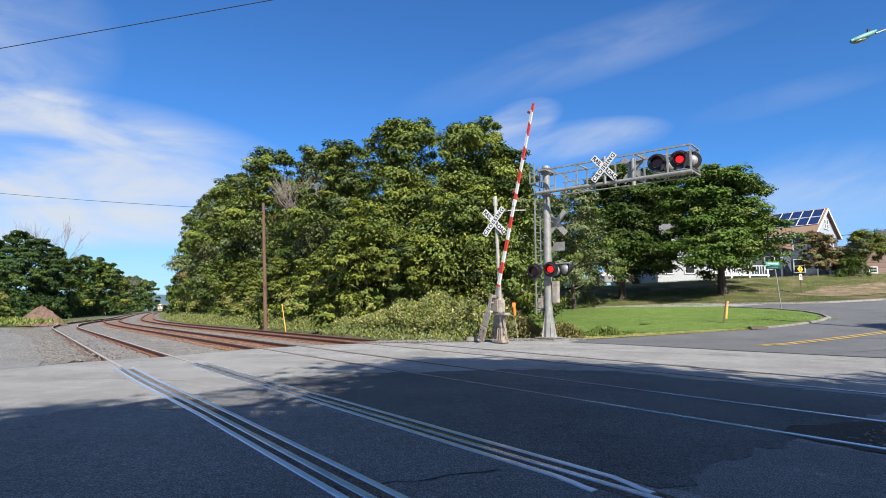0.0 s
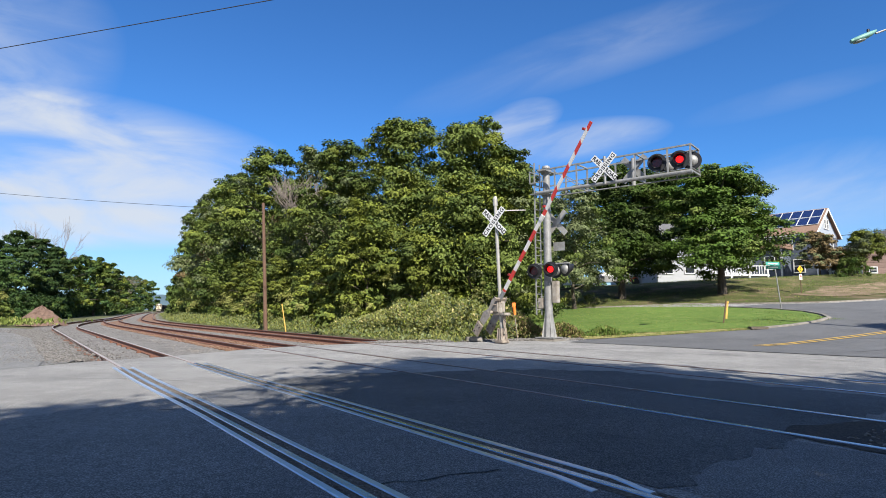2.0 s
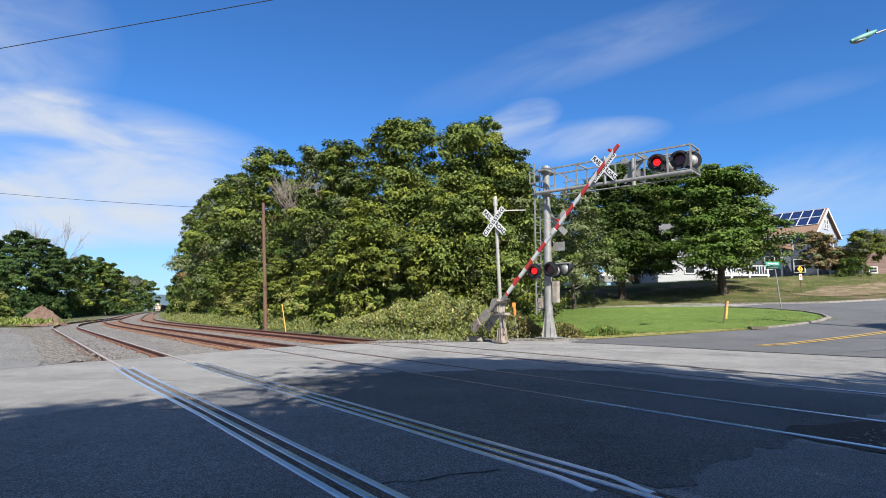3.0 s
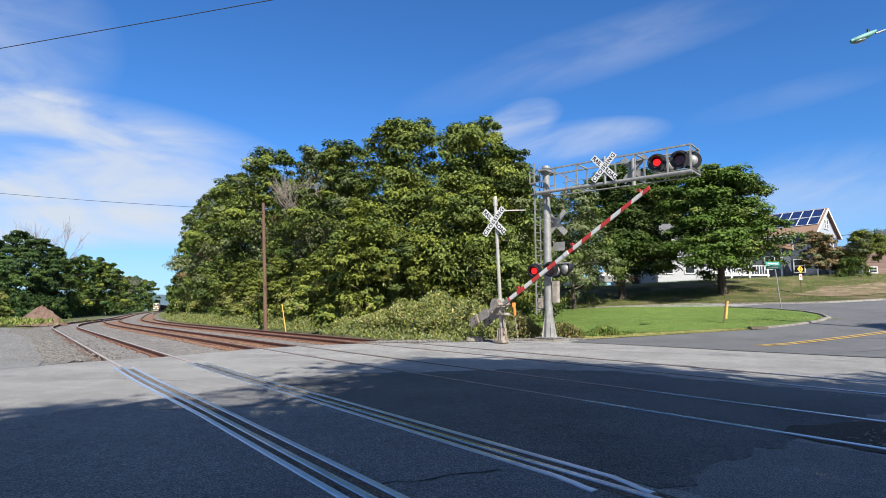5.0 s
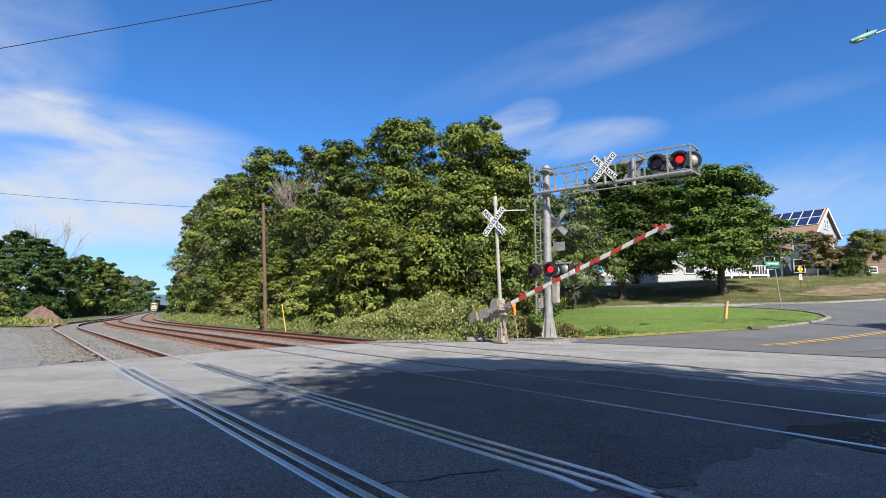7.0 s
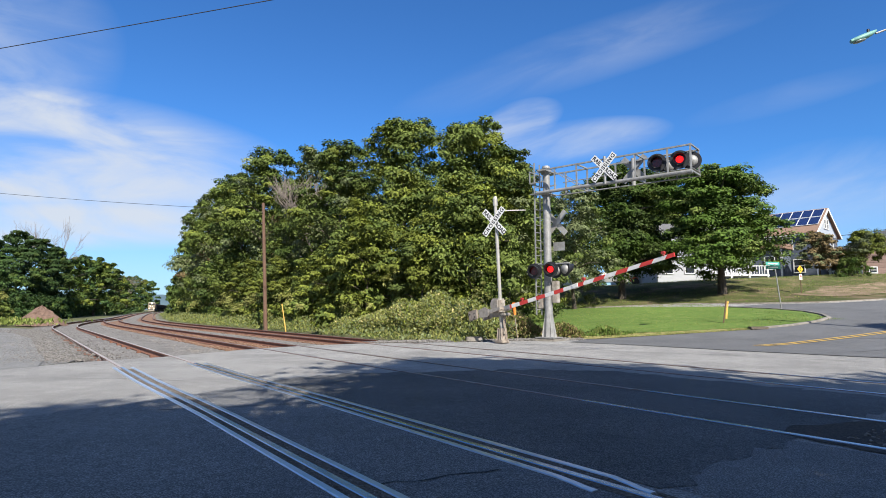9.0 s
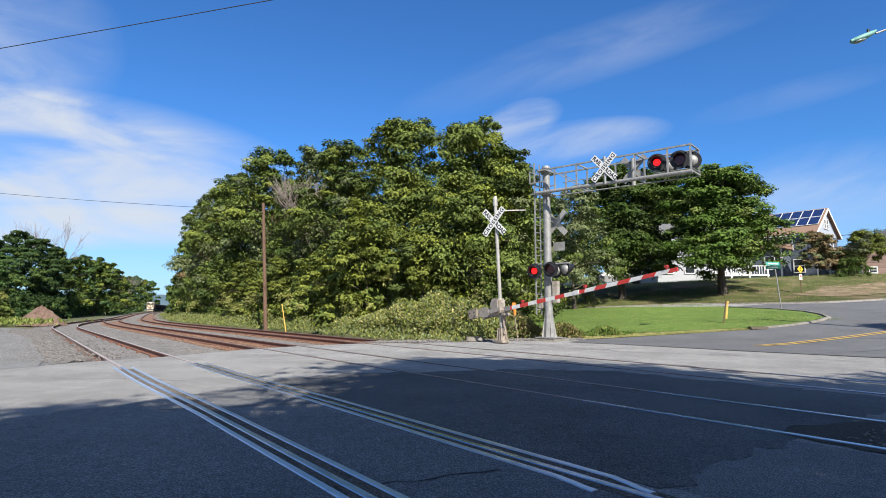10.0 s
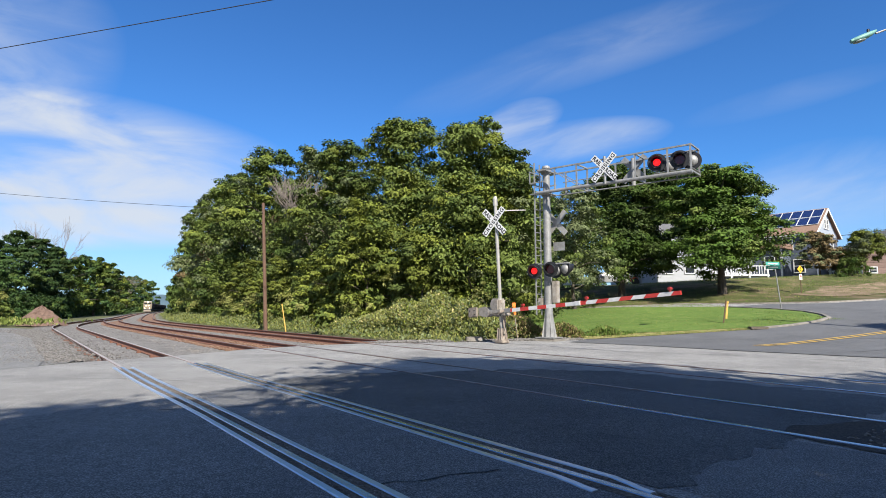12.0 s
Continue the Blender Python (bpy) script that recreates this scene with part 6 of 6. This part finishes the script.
    part("foliage", crown_mesh("foliage", 91, 1.9, 1.9, 0.0, 70, 120, 0.14, [M["leaf_mid"], M["leaf_maple"]], (0.6, 0.4), 0.9), None, e)
    part("stem", trunk_mesh("stem", 92, 1.4, 1.2, 0.2, 0.05, 4), None, e)


def build_car(at, turn, paint, label):
    e = tagged(empty("car", pose(*at, 0, 0, turn)), label, "car")
    prof = [(-2.2, 0.35), (-2.25, 0.75), (-2.1, 0.92), (-1.45, 0.98), (-0.95, 1.38), (0.35, 1.42), (1.05, 1.02), (2.0, 0.86), (2.22, 0.62), (2.2, 0.35)]
    bm = bmesh.new()
    a = [bm.verts.new((x, -0.86 + (0.14 if z > 1.1 else 0), z)) for x, z in prof]
    b = [bm.verts.new((x, 0.86 - (0.14 if z > 1.1 else 0), z)) for x, z in prof]
    bm.faces.new(a), bm.faces.new(b[::-1])
    for i in range(len(prof)):
        j = (i + 1) % len(prof)
        bm.faces.new((a[i], b[i], b[j], a[j]))
    part("body", bm, paint, e)
    for sgn in (-1, 1):
        bm = bmesh.new()
        for x0, x1, t0, t1 in ((-1.28, -0.32, -0.92, -0.32), (-0.24, 0.92, -0.24, 0.34)):
            q = [bm.verts.new((x, sgn * y, z)) for x, y, z in ((x0, 0.845, 1.02), (x1, 0.845, 1.02), (t1, 0.735, 1.35), (t0, 0.735, 1.35))]
            bm.faces.new(q)
        part("side_window", bm, M["glass"], e)
    for x, ya, yb, za, zb, xb in ((0.98, 0.7, 0.66, 1.06, 1.38, 0.42), (-1.40, 0.7, 0.66, 1.03, 1.36, -1.0)):
        bm = bmesh.new()
        o = 0.02 if x > 0 else -0.02
        bm.faces.new([bm.verts.new(p) for p in ((x + o, -ya, za), (x + o, ya, za), (xb + o, yb, zb), (xb + o, -yb, zb))])
        part("windscreen", bm, M["glass"], e)
    for x in (-1.35, 1.35):
        for y in (-0.8, 0.8):
            bm = bmesh.new()
            rod(bm, (x, y - 0.1, 0.31), (x, y + 0.1, 0.31), 0.31, seg=18)
            t = part("wheel", bm, M["black"], e)
            bm = bmesh.new()
            rod(bm, (x, y - 0.105, 0.31), (x, y + 0.105, 0.31), 0.19, seg=14)
            part("rim", bm, M["galv"], t)
    for y in (-0.6, 0.6):
        bm = bmesh.new()
        box(bm, -2.2, y, 0.78, 0.06, 0.3, 0.14, bevel=0.01)
        part("tail_light", bm, M["red"], e)
        bm = bmesh.new()
        box(bm, 2.14, y, 0.68, 0.08, 0.32, 0.14, bevel=0.01)
        part("headlight", bm, M["pale_metal"], e)
    return e


def cable(name, a, b, sag, r, label):
    a, b = Vector(a), Vector(b)
    bm = bmesh.new()
    pts = [a.lerp(b, i / 16) - Vector((0, 0, sag * 4 * (i / 16) * (1 - i / 16))) for i in range(17)]
    for p, q in zip(pts, pts[1:]):
        rod(bm, p, q, r, seg=6)
    tagged(part(name, bm, M["cable"]), label, "cable")


def build_street_things():
    M["sign_green"] = material("green_street_sign", ((0.05, 0.30, 0.24), (0.08, 0.36, 0.29)), rough=0.5, scale=4)
    M["sign_yellow"] = material("yellow_warning_sign", ((0.80, 0.45, 0.02), (0.85, 0.50, 0.03)), rough=0.5, scale=4)
    M["silver"] = material("silver_car_paint", ((0.42, 0.42, 0.41), (0.50, 0.50, 0.49)), rough=0.3, metal=0.5, scale=2)
    M["white_paint"] = material("white_car_paint", ((0.72, 0.72, 0.72), (0.80, 0.80, 0.80)), rough=0.3, scale=2)
    # wooden pole and markers by the track
    e = tagged(empty("utility_pole", pose(-10.8, 34.9, -0.1)), "weathered brown wooden pole leaning beside the track", "utility pole")
    bm = bmesh.new()
    rod(bm, (0, 0, -0.3), (-0.42, 0, 7.9), 0.125, 0.09, seg=12)
    part("shaft", bm, M["wood_pole"], e)
    for zz in (7.3, 6.6):
        bm = bmesh.new()
        rod(bm, (-0.42, -0.2, zz), (-0.40, 0.2, zz), 0.03, seg=8)
        part("bolt", bm, M["weight"], e)
    bm = bmesh.new()
    rod(bm, (0, 0, -0.2), (-0.30, 0, 1.55), 0.03, 0.03, seg=8)
    tagged(part("marker_stake", bm, M["stake"]), "thin yellow marker stake leaning by the track", "marker").matrix_basis = pose(-8.55, 31.3, -0.05)
    # yellow marker on the lawn
    zl = terrain(13.5, 27.3)
    e = tagged(empty("lawn_marker", pose(13.45, 27.3, zl, 0, 8, 0)), "yellow plastic utility marker on the lawn", "marker post")
    bm = bmesh.new()
    rod(bm, (-0.05, 0.03, -0.2), (-0.02, 0.03, 1.12), 0.03, seg=8)
    part("post", bm, M["wood_pole"], e)
    bm = bmesh.new()
    box(bm, 0.05, 0, 0.66, 0.085, 0.03, 0.8, bevel=0.01)
    rod(bm, (0.05, 0, 1.02), (0.055, 0, 1.1), 0.055, 0.045, seg=8)
    part("marker", bm, M["stake"], e, "yellow marker board")
    bm = bmesh.new()
    box(bm, 13.45, 24.42, terrain(13.45, 24.42) + 0.07, 0.75, 0.3, 0.12, bevel=0.02)
    tagged(part("storm_drain", bm, M["flange"]), "dark storm drain inlet in the kerb", "drain", kind="structure")
    # street name sign
    zs = terrain(20.07, 33.8)
    e = tagged(empty("street_sign", pose(20.07, 33.8, zs, 0, -5.5, 0)), "leaning green street name sign on a steel post", "street sign")
    bm = bmesh.new()
    rod(bm, (0, 0, -0.2), (0, 0, 2.75), 0.035, seg=8)
    part("post", bm, M["galv"], e)
    for zz, turn, ln in ((2.78, 12, 0.95), (2.56, -62, 0.85)):
        bm = bmesh.new()
        box(bm, 0, 0, 0, ln, 0.012, 0.20, bevel=0.004)
        b = part("name_blade", bm, M["sign_green"], e, "green blade with a white bar of lettering")
        b.matrix_basis = pose(-0.1, 0, zz, 0, 6, turn)
        bm = bmesh.new()
        box(bm, 0, -0.009, 0, ln * 0.7, 0.004, 0.07)
        part("lettering_bar", bm, M["white"], b)
    # warning sign
    zs = terrain(28.4, 45.0)
    e = tagged(empty("warning_sign", pose(28.4, 45.0, zs, 0, 0, 20)), "yellow diamond warning sign above a small white plate", "road sign")
    bm = bmesh.new()
    rod(bm, (0, 0.03, -0.2), (0, 0.03, 2.15), 0.03, seg=8)
    part("post", bm, M["wood_pole"], e)
    bm = bmesh.new()
    box(bm, 0, 0, 1.93, 0.44, 0.012, 0.44, rot=Euler((0, radians(45), 0)).to_matrix())
    part("diamond", bm, M["sign_yellow"], e, "yellow diamond")
    bm = bmesh.new()
    box(bm, 0.0, -0.012, 2.00, 0.07, 0.008, 0.26, rot=Euler((0, radians(20), 0)).to_matrix())
    box(bm, 0.02, -0.012, 1.84, 0.18, 0.008, 0.06)
    part("symbol", bm, M["letter"], e)
    bm = bmesh.new()
    box(bm, 0, 0, 1.30, 0.32, 0.012, 0.46, bevel=0.01)
    part("plate", bm, M["white"], e, "small white plate")
    bm = bmesh.new()
    box(bm, 0, -0.012, 1.36, 0.2, 0.008, 0.10, rot=Euler((0, radians(40), 0)).to_matrix())
    part("plate_mark", bm, M["red"], e)
    # lamp on a long arm
    e = tagged(empty("street_lamp", pose(19.6, 17.4, terrain(19.6, 17.4))), "pale green cobra-head street lamp on a long arm", "street lamp")
    gz = terrain(19.6, 17.4)
    hd = Vector((13.66, 17.6, 9.99)) - Vector((19.6, 17.4, gz))
    bm = bmesh.new()
    rod(bm, (0, 0, -0.3), (0, 0, 10.6), 0.14, 0.09, seg=12)
    part("pole", bm, M["galv"], e)
    bm = bmesh.new()
    a = hd + Vector((0.42, 0, 0.13))
    rod(bm, a, (-3.0, 0, hd.z + 1.05), 0.03, seg=8)
    rod(bm, (-3.0, 0, hd.z + 1.05), (0, 0, 10.3), 0.035, seg=8)
    part("arm", bm, M["galv"], e)
    vs, fs = [], []
    secs = [(-0.42, 0.05, 0.03, -0.07), (-0.36, 0.12, 0.06, -0.09), (-0.1, 0.17, 0.10, -0.11), (0.15, 0.16, 0.12, -0.08), (0.3, 0.11, 0.13, -0.03), (0.42, 0.07, 0.13, 0.04)]
    n = 12
    for x, w, top, bot in secs:
        for i in range(n):
            t = 2 * math.pi * i / n
            vs.append((x, w * math.cos(t), (top + bot) / 2 + (top - bot) / 2 * math.sin(t) + x * 0.30))
    for k in range(len(secs) - 1):
        for i in range(n):
            fs.append((k * n + i, k * n + (i + 1) % n, (k + 1) * n + (i + 1) % n, (k + 1) * n + i))
    fs += [tuple(range(n)), tuple((len(secs) - 1) * n + i for i in range(n))]
    part("head", mesh_from("head", vs, fs, M["lamp_green"], smooth=True), None, e, "pale green lamp housing").matrix_basis = Matrix.Translation(hd)
    bm = bmesh.new()
    r = bmesh.ops.create_uvsphere(bm, u_segments=14, v_segments=8, radius=0.15)
    bmesh.ops.scale(bm, vec=(1.5, 0.9, 0.35), verts=r["verts"])
    part("refractor", bm, M["lamp_glass"], e, "greyish lamp glass", smooth=True).matrix_basis = Matrix.Translation(hd + Vector((-0.13, 0, -0.13))) @ pose(0, 0, 0, 0, -17, 0)
    bm = bmesh.new()
    rod(bm, hd + Vector((0.18, 0, 0.16)), hd + Vector((0.18, 0, 0.27)), 0.045, seg=10)
    part("photocell", bm, M["black"], e, "small black photocell")
    for x, y, top in ((-45, 31, 12.4), (36, 12, 15.7), (-62, 62, 15.4)):
        e = tagged(empty("utility_pole", pose(x, y, terrain(x, y) - 0.1)), "tall brown wooden utility pole with a crossarm", "utility pole")
        bm = bmesh.new()
        rod(bm, (0, 0, -0.3), (0, 0, top + 0.5 - terrain(x, y)), 0.17, 0.12, seg=12)
        part("shaft", bm, M["wood_pole"], e)
        bm = bmesh.new()
        box(bm, 0, 0.14, top - 0.15 - terrain(x, y), 0.12, 2.2, 0.12, bevel=0.01)
        part("crossarm", bm, M["wood_pole"], e)
    cable("cable", (-45, 31, 12.35), (36, 12, 15.75), 0.1, 0.02, "black overhead cable over the tracks")
    cable("cable", (-62, 62, 15.3), (-25.5, 60, 12.05), 0.25, 0.02, "thin overhead cable towards the woods")
    cable("cable", (45.1, 64.5, 9.55), (66, 66, 13.1), 0.25, 0.03, "thin overhead cable by the houses")
    build_car((17.5, 60.5, terrain(17.5, 60.5)), 172, M["silver"], "silver sedan parked before the garage")
    build_car((13.6, 60.0, terrain(13.6, 60.0)), 176, M["white_paint"], "white car parked under the trees")
    # small red garden tractor
    zt = terrain(22.0, 66.0)
    e = tagged(empty("garden_tractor", pose(22.0, 66.0, zt, 0, 0, 160)), "small red garden tractor before the garage", "tractor")
    bm = bmesh.new()
    box(bm, 0.5, 0, 0.7, 0.9, 0.6, 0.5, bevel=0.06)
    box(bm, -0.35, 0, 0.75, 0.6, 0.9, 0.4, bevel=0.06)
    part("body", bm, M["red"], e)
    bm = bmesh.new()
    box(bm, -0.35, 0, 1.05, 0.45, 0.5, 0.12, bevel=0.03)
    box(bm, -0.6, 0, 1.3, 0.1, 0.5, 0.5, bevel=0.03)
    part("seat", bm, M["black"], e)
    for x, r in ((-0.4, 0.42), (0.75, 0.28)):
        for y in (-0.5, 0.5):
            bm = bmesh.new()
            rod(bm, (x, y - 0.1, r), (x, y + 0.1, r), r, seg=16)
            part("wheel", bm, M["black"], e)


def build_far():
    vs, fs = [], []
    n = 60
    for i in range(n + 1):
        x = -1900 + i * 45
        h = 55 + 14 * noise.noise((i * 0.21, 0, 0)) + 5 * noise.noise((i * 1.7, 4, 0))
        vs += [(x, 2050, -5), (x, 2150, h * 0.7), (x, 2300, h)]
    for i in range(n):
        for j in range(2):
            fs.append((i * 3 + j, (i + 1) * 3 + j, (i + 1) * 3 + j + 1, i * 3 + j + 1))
    # haze comes from the hill's blue colour, not from air
    tagged(new("backdrop", mesh_from("backdrop", vs, fs, M["hill"])), "distant wooded hill with blue haze painted into its colour", "hill", kind="structure")
    for x, y, h, k, z in ((-73, 101, 17.5, 5, -0.3), (-70.0, 101.5, 16.5, 6, -0.3), (-118, 205, 16.5, 7, -0.3), (-131, 236, 19.0, 8, -0.3), (47, 86, 13.2, 9, 3.0), (52, 88, 12.4, 10, 3.0), (-10.0, 45.4, 14.2, 11, 0.0), (-12.2, 47.6, 14.0, 12, 0.0)):
        bt = tagged(empty("bare_tree", pose(x, y, z, 0, 0, k * 50)), "bare grey leafless tree", "tree", "bare trees")
        part("trunk", bare_mesh("trunk", 100 + k, h), None, bt)


def crack(line, width, seed):
    """A jagged tar-dark crack in the asphalt along a line in plan."""
    rng = random.Random(seed)
    pts = []
    for a, b in zip(line, line[1:]):
        a, b = Vector(a), Vector(b)
        n = max(2, int((b - a).length / 0.12))
        d = (b - a).normalized()
        pts += [a.lerp(b, i / n) + Vector((-d.y, d.x)) * rng.uniform(-0.035, 0.035) for i in range(n)]
    bm = bmesh.new()
    prev = None
    for i, p in enumerate(pts):
        d = (pts[min(i + 1, len(pts) - 1)] - pts[max(i - 1, 0)]).normalized()
        w = width * rng.uniform(0.3, 1.2)
        cur = [bm.verts.new((p.x + o * -d.y * w, p.y + o * d.x * w, terrain(p.x, p.y) + (0.0085 if p.y < 14 else 0.024))) for o in (-1, 1)]
        if prev:
            bm.faces.new((prev[0], prev[1], cur[1], cur[0]))
        prev = cur
    tagged(part("crack", bm, M["tar"]), "jagged dark crack in the asphalt", "crack", "cracks in the asphalt", kind="structure")


def build_cracks():
    for i, (ln, w) in enumerate((
            ([(-0.45, 4.0), (0.05, 4.2), (0.55, 4.45)], 0.012), ([(-3.4, 6.9), (-2.2, 7.2), (-1.55, 7.4)], 0.012), ([(-2.7, 8.2), (-1.7, 9.6), (-0.6, 10.6)], 0.010),
            ([(0.2, 9.2), (1.8, 9.0), (3.2, 8.2)], 0.010), ([(3.4, 18.0), (5.2, 16.0), (7.6, 14.6), (10.5, 12.6)], 0.02), ([(-1.0, 16.6), (1.5, 17.2), (4.2, 17.4)], 0.015),
            ([(9.0, 21.9), (12.0, 21.0), (16.0, 19.9), (20, 19.4)], 0.022), ([(11.5, 16.0), (14.5, 17.6), (18, 18.6)], 0.018), ([(-6.6, 10.0), (-5.0, 9.9), (-4.2, 9.6)], 0.012))):
        crack(ln, w, 40 + i)


# ---- train ----
TRAIN = []


def rail_wheel(parent, x, y, z=0.5):
    bm = bmesh.new()
    r = bmesh.ops.create_cone(bm, cap_ends=True, segments=18, radius1=0.5, radius2=0.48, depth=0.13)
    bmesh.ops.rotate(bm, cent=(0, 0, 0), matrix=Matrix.Rotation(radians(90), 3, 'X'), verts=r["verts"])
    part("wheel", bm, M["rail_rust"], parent).matrix_basis = pose(x, y, z)


def build_train():
    M["loco_blue"] = material("dark_blue_loco_paint", ((0.010, 0.012, 0.020), (0.018, 0.02, 0.03)), rough=0.8, scale=3, spec=0.1)
    M["loco_grey"] = material("tan_grey_loco_front", ((0.19, 0.15, 0.10), (0.27, 0.22, 0.155)), rough=0.5, scale=3)
    M["loco_white"] = material("pale_cab_roof", ((0.46, 0.43, 0.37), (0.56, 0.53, 0.47)), rough=0.5, scale=3)
    M["car_dark"] = material("dark_railcar_paint", ((0.010, 0.011, 0.014), (0.022, 0.022, 0.026)), rough=0.9, scale=2, random_ob=0.3, spec=0.1)
    M["head"] = material("headlight", ((1, 0.9, 0.7), (1, 0.9, 0.7)), emit=((1.0, 0.84, 0.55), 4.4))
    M["glass"] = material("dark_window_glass", ((0.02, 0.025, 0.03), (0.03, 0.035, 0.04)), rough=0.08, scale=2)
    e = tagged(empty("locomotive"), "diesel freight locomotive with lit headlights and pale cab front", "locomotive")
    # +x runs forward, origin on the rail under the front
    bm = bmesh.new()
    box(bm, -11.2, 0, 2.75, 15.6, 2.2, 2.7, bevel=0.12)
    part("hood", bm, M["loco_blue"], e, "dark blue engine hood")
    bm = bmesh.new()
    box(bm, -2.55, 0, 2.95, 2.3, 3.1, 3.1, bevel=0.14)
    part("cab", bm, M["loco_grey"], e, "tan grey cab")
    bm = bmesh.new()
    box(bm, -2.55, 0, 4.52, 2.4, 2.9, 0.22, bevel=0.09)
    part("cab_roof", bm, M["loco_white"], e, "pale cab roof")
    bm = bmesh.new()
    box(bm, -0.85, 0, 2.25, 1.3, 2.0, 1.7, bevel=0.18)
    part("nose", bm, M["loco_grey"], e, "tan grey short nose")
    for y in (-0.72, 0.72):
        bm = bmesh.new()
        box(bm, -1.39, y, 3.72, 0.03, 1.15, 0.62, bevel=0.01)
        part("windscreen", bm, M["glass"], e, "dark windscreen")
    bm = bmesh.new()
    box(bm, -9.5, 0, 1.25, 18.6, 2.9, 0.3, bevel=0.03)
    part("frame", bm, M["loco_blue"], e)
    bm = bmesh.new()
    box(bm, -0.05, 0, 0.75, 0.25, 2.7, 0.8, bevel=0.05)
    part("pilot", bm, M["weight"], e, "rust-brown pilot plate")
    for y, z, r in ((-0.18, 4.25, 0.16), (0.18, 4.25, 0.16), (-0.9, 1.75, 0.15), (0.9, 1.75, 0.15), (-0.5, 2.75, 0.14), (0.5, 2.75, 0.14)):
        bm = bmesh.new()
        rod(bm, (-1.42 if z > 4 else -0.22, y, z), (-1.30 if z > 4 else -0.10, y, z), r, seg=14)
        part("headlight", bm, M["head"], e, "bright round headlight")
    for xc in (-4.2, -14.8):
        bm = bmesh.new()
        box(bm, xc, 0, 0.62, 4.2, 2.4, 0.5, bevel=0.05)
        tr = part("bogie", bm, M["car_dark"], e)
        for dx in (-1.6, 0, 1.6):
            for y in (-0.75, 0.75):
                rail_wheel(tr, xc + dx, y)
    TRAIN.append((e, 0.0, 19.0))
    car = tagged(empty("railcar"), "dark freight car of the train", "railcar", "freight cars of the train")
    bm = bmesh.new()
    box(bm, -8.5, 0, 2.65, 16.2, 2.95, 2.9, bevel=0.08)
    part("body", bm, M["car_dark"], car)
    for i in range(12):
        for y in (-1.5, 1.5):
            bm = bmesh.new()
            box(bm, -1.0 - i * 1.36, y, 2.65, 0.1, 0.1, 2.7)
            part("rib", bm, M["car_dark"], car)
    bm = bmesh.new()
    box(bm, -8.5, 0, 1.08, 16.6, 2.4, 0.25, bevel=0.02)
    part("frame", bm, M["car_dark"], car)
    for xc in (-2.4, -14.6):
        bm = bmesh.new()
        box(bm, xc, 0, 0.6, 2.4, 2.2, 0.4, bevel=0.04)
        tr = part("bogie", bm, M["car_dark"], car)
        for dx in (-0.85, 0.85):
            for y in (-0.75, 0.75):
                rail_wheel(tr, xc + dx, y)
    TRAIN.append((car, 19.6, 17.0))
    for i in range(1, 9):
        TRAIN.append((copy_thing(car, pose(0, 0, 0)), 19.6 + 17.8 * i, 17.0))


# front of the train along the line at given seconds
TRAIN_S = [(0.0, 405.0), (3.0, 379.0), (6.0, 347.0), (9.0, 309.0), (12.0, 268.0)]
GATE_A = [(0.0, 72.6), (0.5, 66.9), (1.0, 61.7), (1.5, 56.4), (2.0, 50.9), (2.5, 45.4), (3.0, 40.4), (4.0, 33.2), (5.0, 27.1), (5.5, 24.1), (6.0, 21.6), (6.5, 19.6), (7.0, 18.0), (8.0, 14.9), (9.0, 11.7), (9.5, 10.0), (10.0, 8.7), (10.5, 7.3), (11.0, 6.1), (12.0, 4.0)]


def along(rows, t):
    """Smooth value between the rows."""
    ts, vs = [r[0] for r in rows], [r[1] for r in rows]
    i = min(max(int(np.searchsorted(ts, t)) - 1, 0), len(ts) - 2)

    def slope(k):
        a, b = max(k - 1, 0), min(k + 1, len(ts) - 1)
        return (vs[b] - vs[a]) / (ts[b] - ts[a])
    h = ts[i + 1] - ts[i]
    u = (t - ts[i]) / h
    return ((2 * u ** 3 - 3 * u ** 2 + 1) * vs[i] + (u ** 3 - 2 * u ** 2 + u) * h * slope(i) + (-2 * u ** 3 + 3 * u ** 2) * vs[i + 1] + (u ** 3 - u ** 2) * h * slope(i + 1))


def motions():
    # the arm sinks
    walk(ARM, [(t, pose(*PIVOT, 0, -a, 0)) for t, a in GATE_A])
    # the train comes nearer round the curve
    for ob, back, length in TRAIN:
        rows = []
        for k in range(13):
            f = along(TRAIN_S, float(k)) + back
            a, _ = track(f, Q2)
            b, _ = track(f + length, Q2)
            d = a - b
            rows.append((float(k), pose(a.x, a.y, 0.006, 0, 0, math.degrees(math.atan2(d.y, d.x)))))
        walk(ob, rows)
    # the lamps flash in turn, 0.593 s each: the glowing array comes forward through the lens while lit
    beat, swaps, state = 0.593, [], "right"
    t = 0.04
    while t < 12.0:
        state = "left" if state == "right" else "right"
        swaps.append((t, state))
        t += beat
    for ob, which in LEDS:
        on, off = pose(0, -0.036, 0), pose(0, -0.004, 0)
        now = on if which == "right" else off
        rows = [(0.0, now)]
        for t, lit in swaps:
            nxt = on if lit == which else off
            if t - 0.02 > rows[-1][0] + 0.03:
                rows.append((t - 0.02, now))
            rows.append((t + 0.04, nxt))
            now = nxt
        rows.append((12.0, now))
        walk(ob, rows)


build_ground()
build_roads()
kerb("kerb", KERB, "pale concrete kerb round the lawn corner")
kerb("kerb", FAR_KERB, "pale concrete kerb along the bank")
build_tracks()
build_tree_kinds()
build_woods()
build_right_trees()
build_shade_trees()
build_cantilever()
build_gate()
build_cone_marker()
build_block()
build_weeds()
build_stones()
build_train()
build_houses()
build_street_things()
build_far()
build_cracks()
motions()
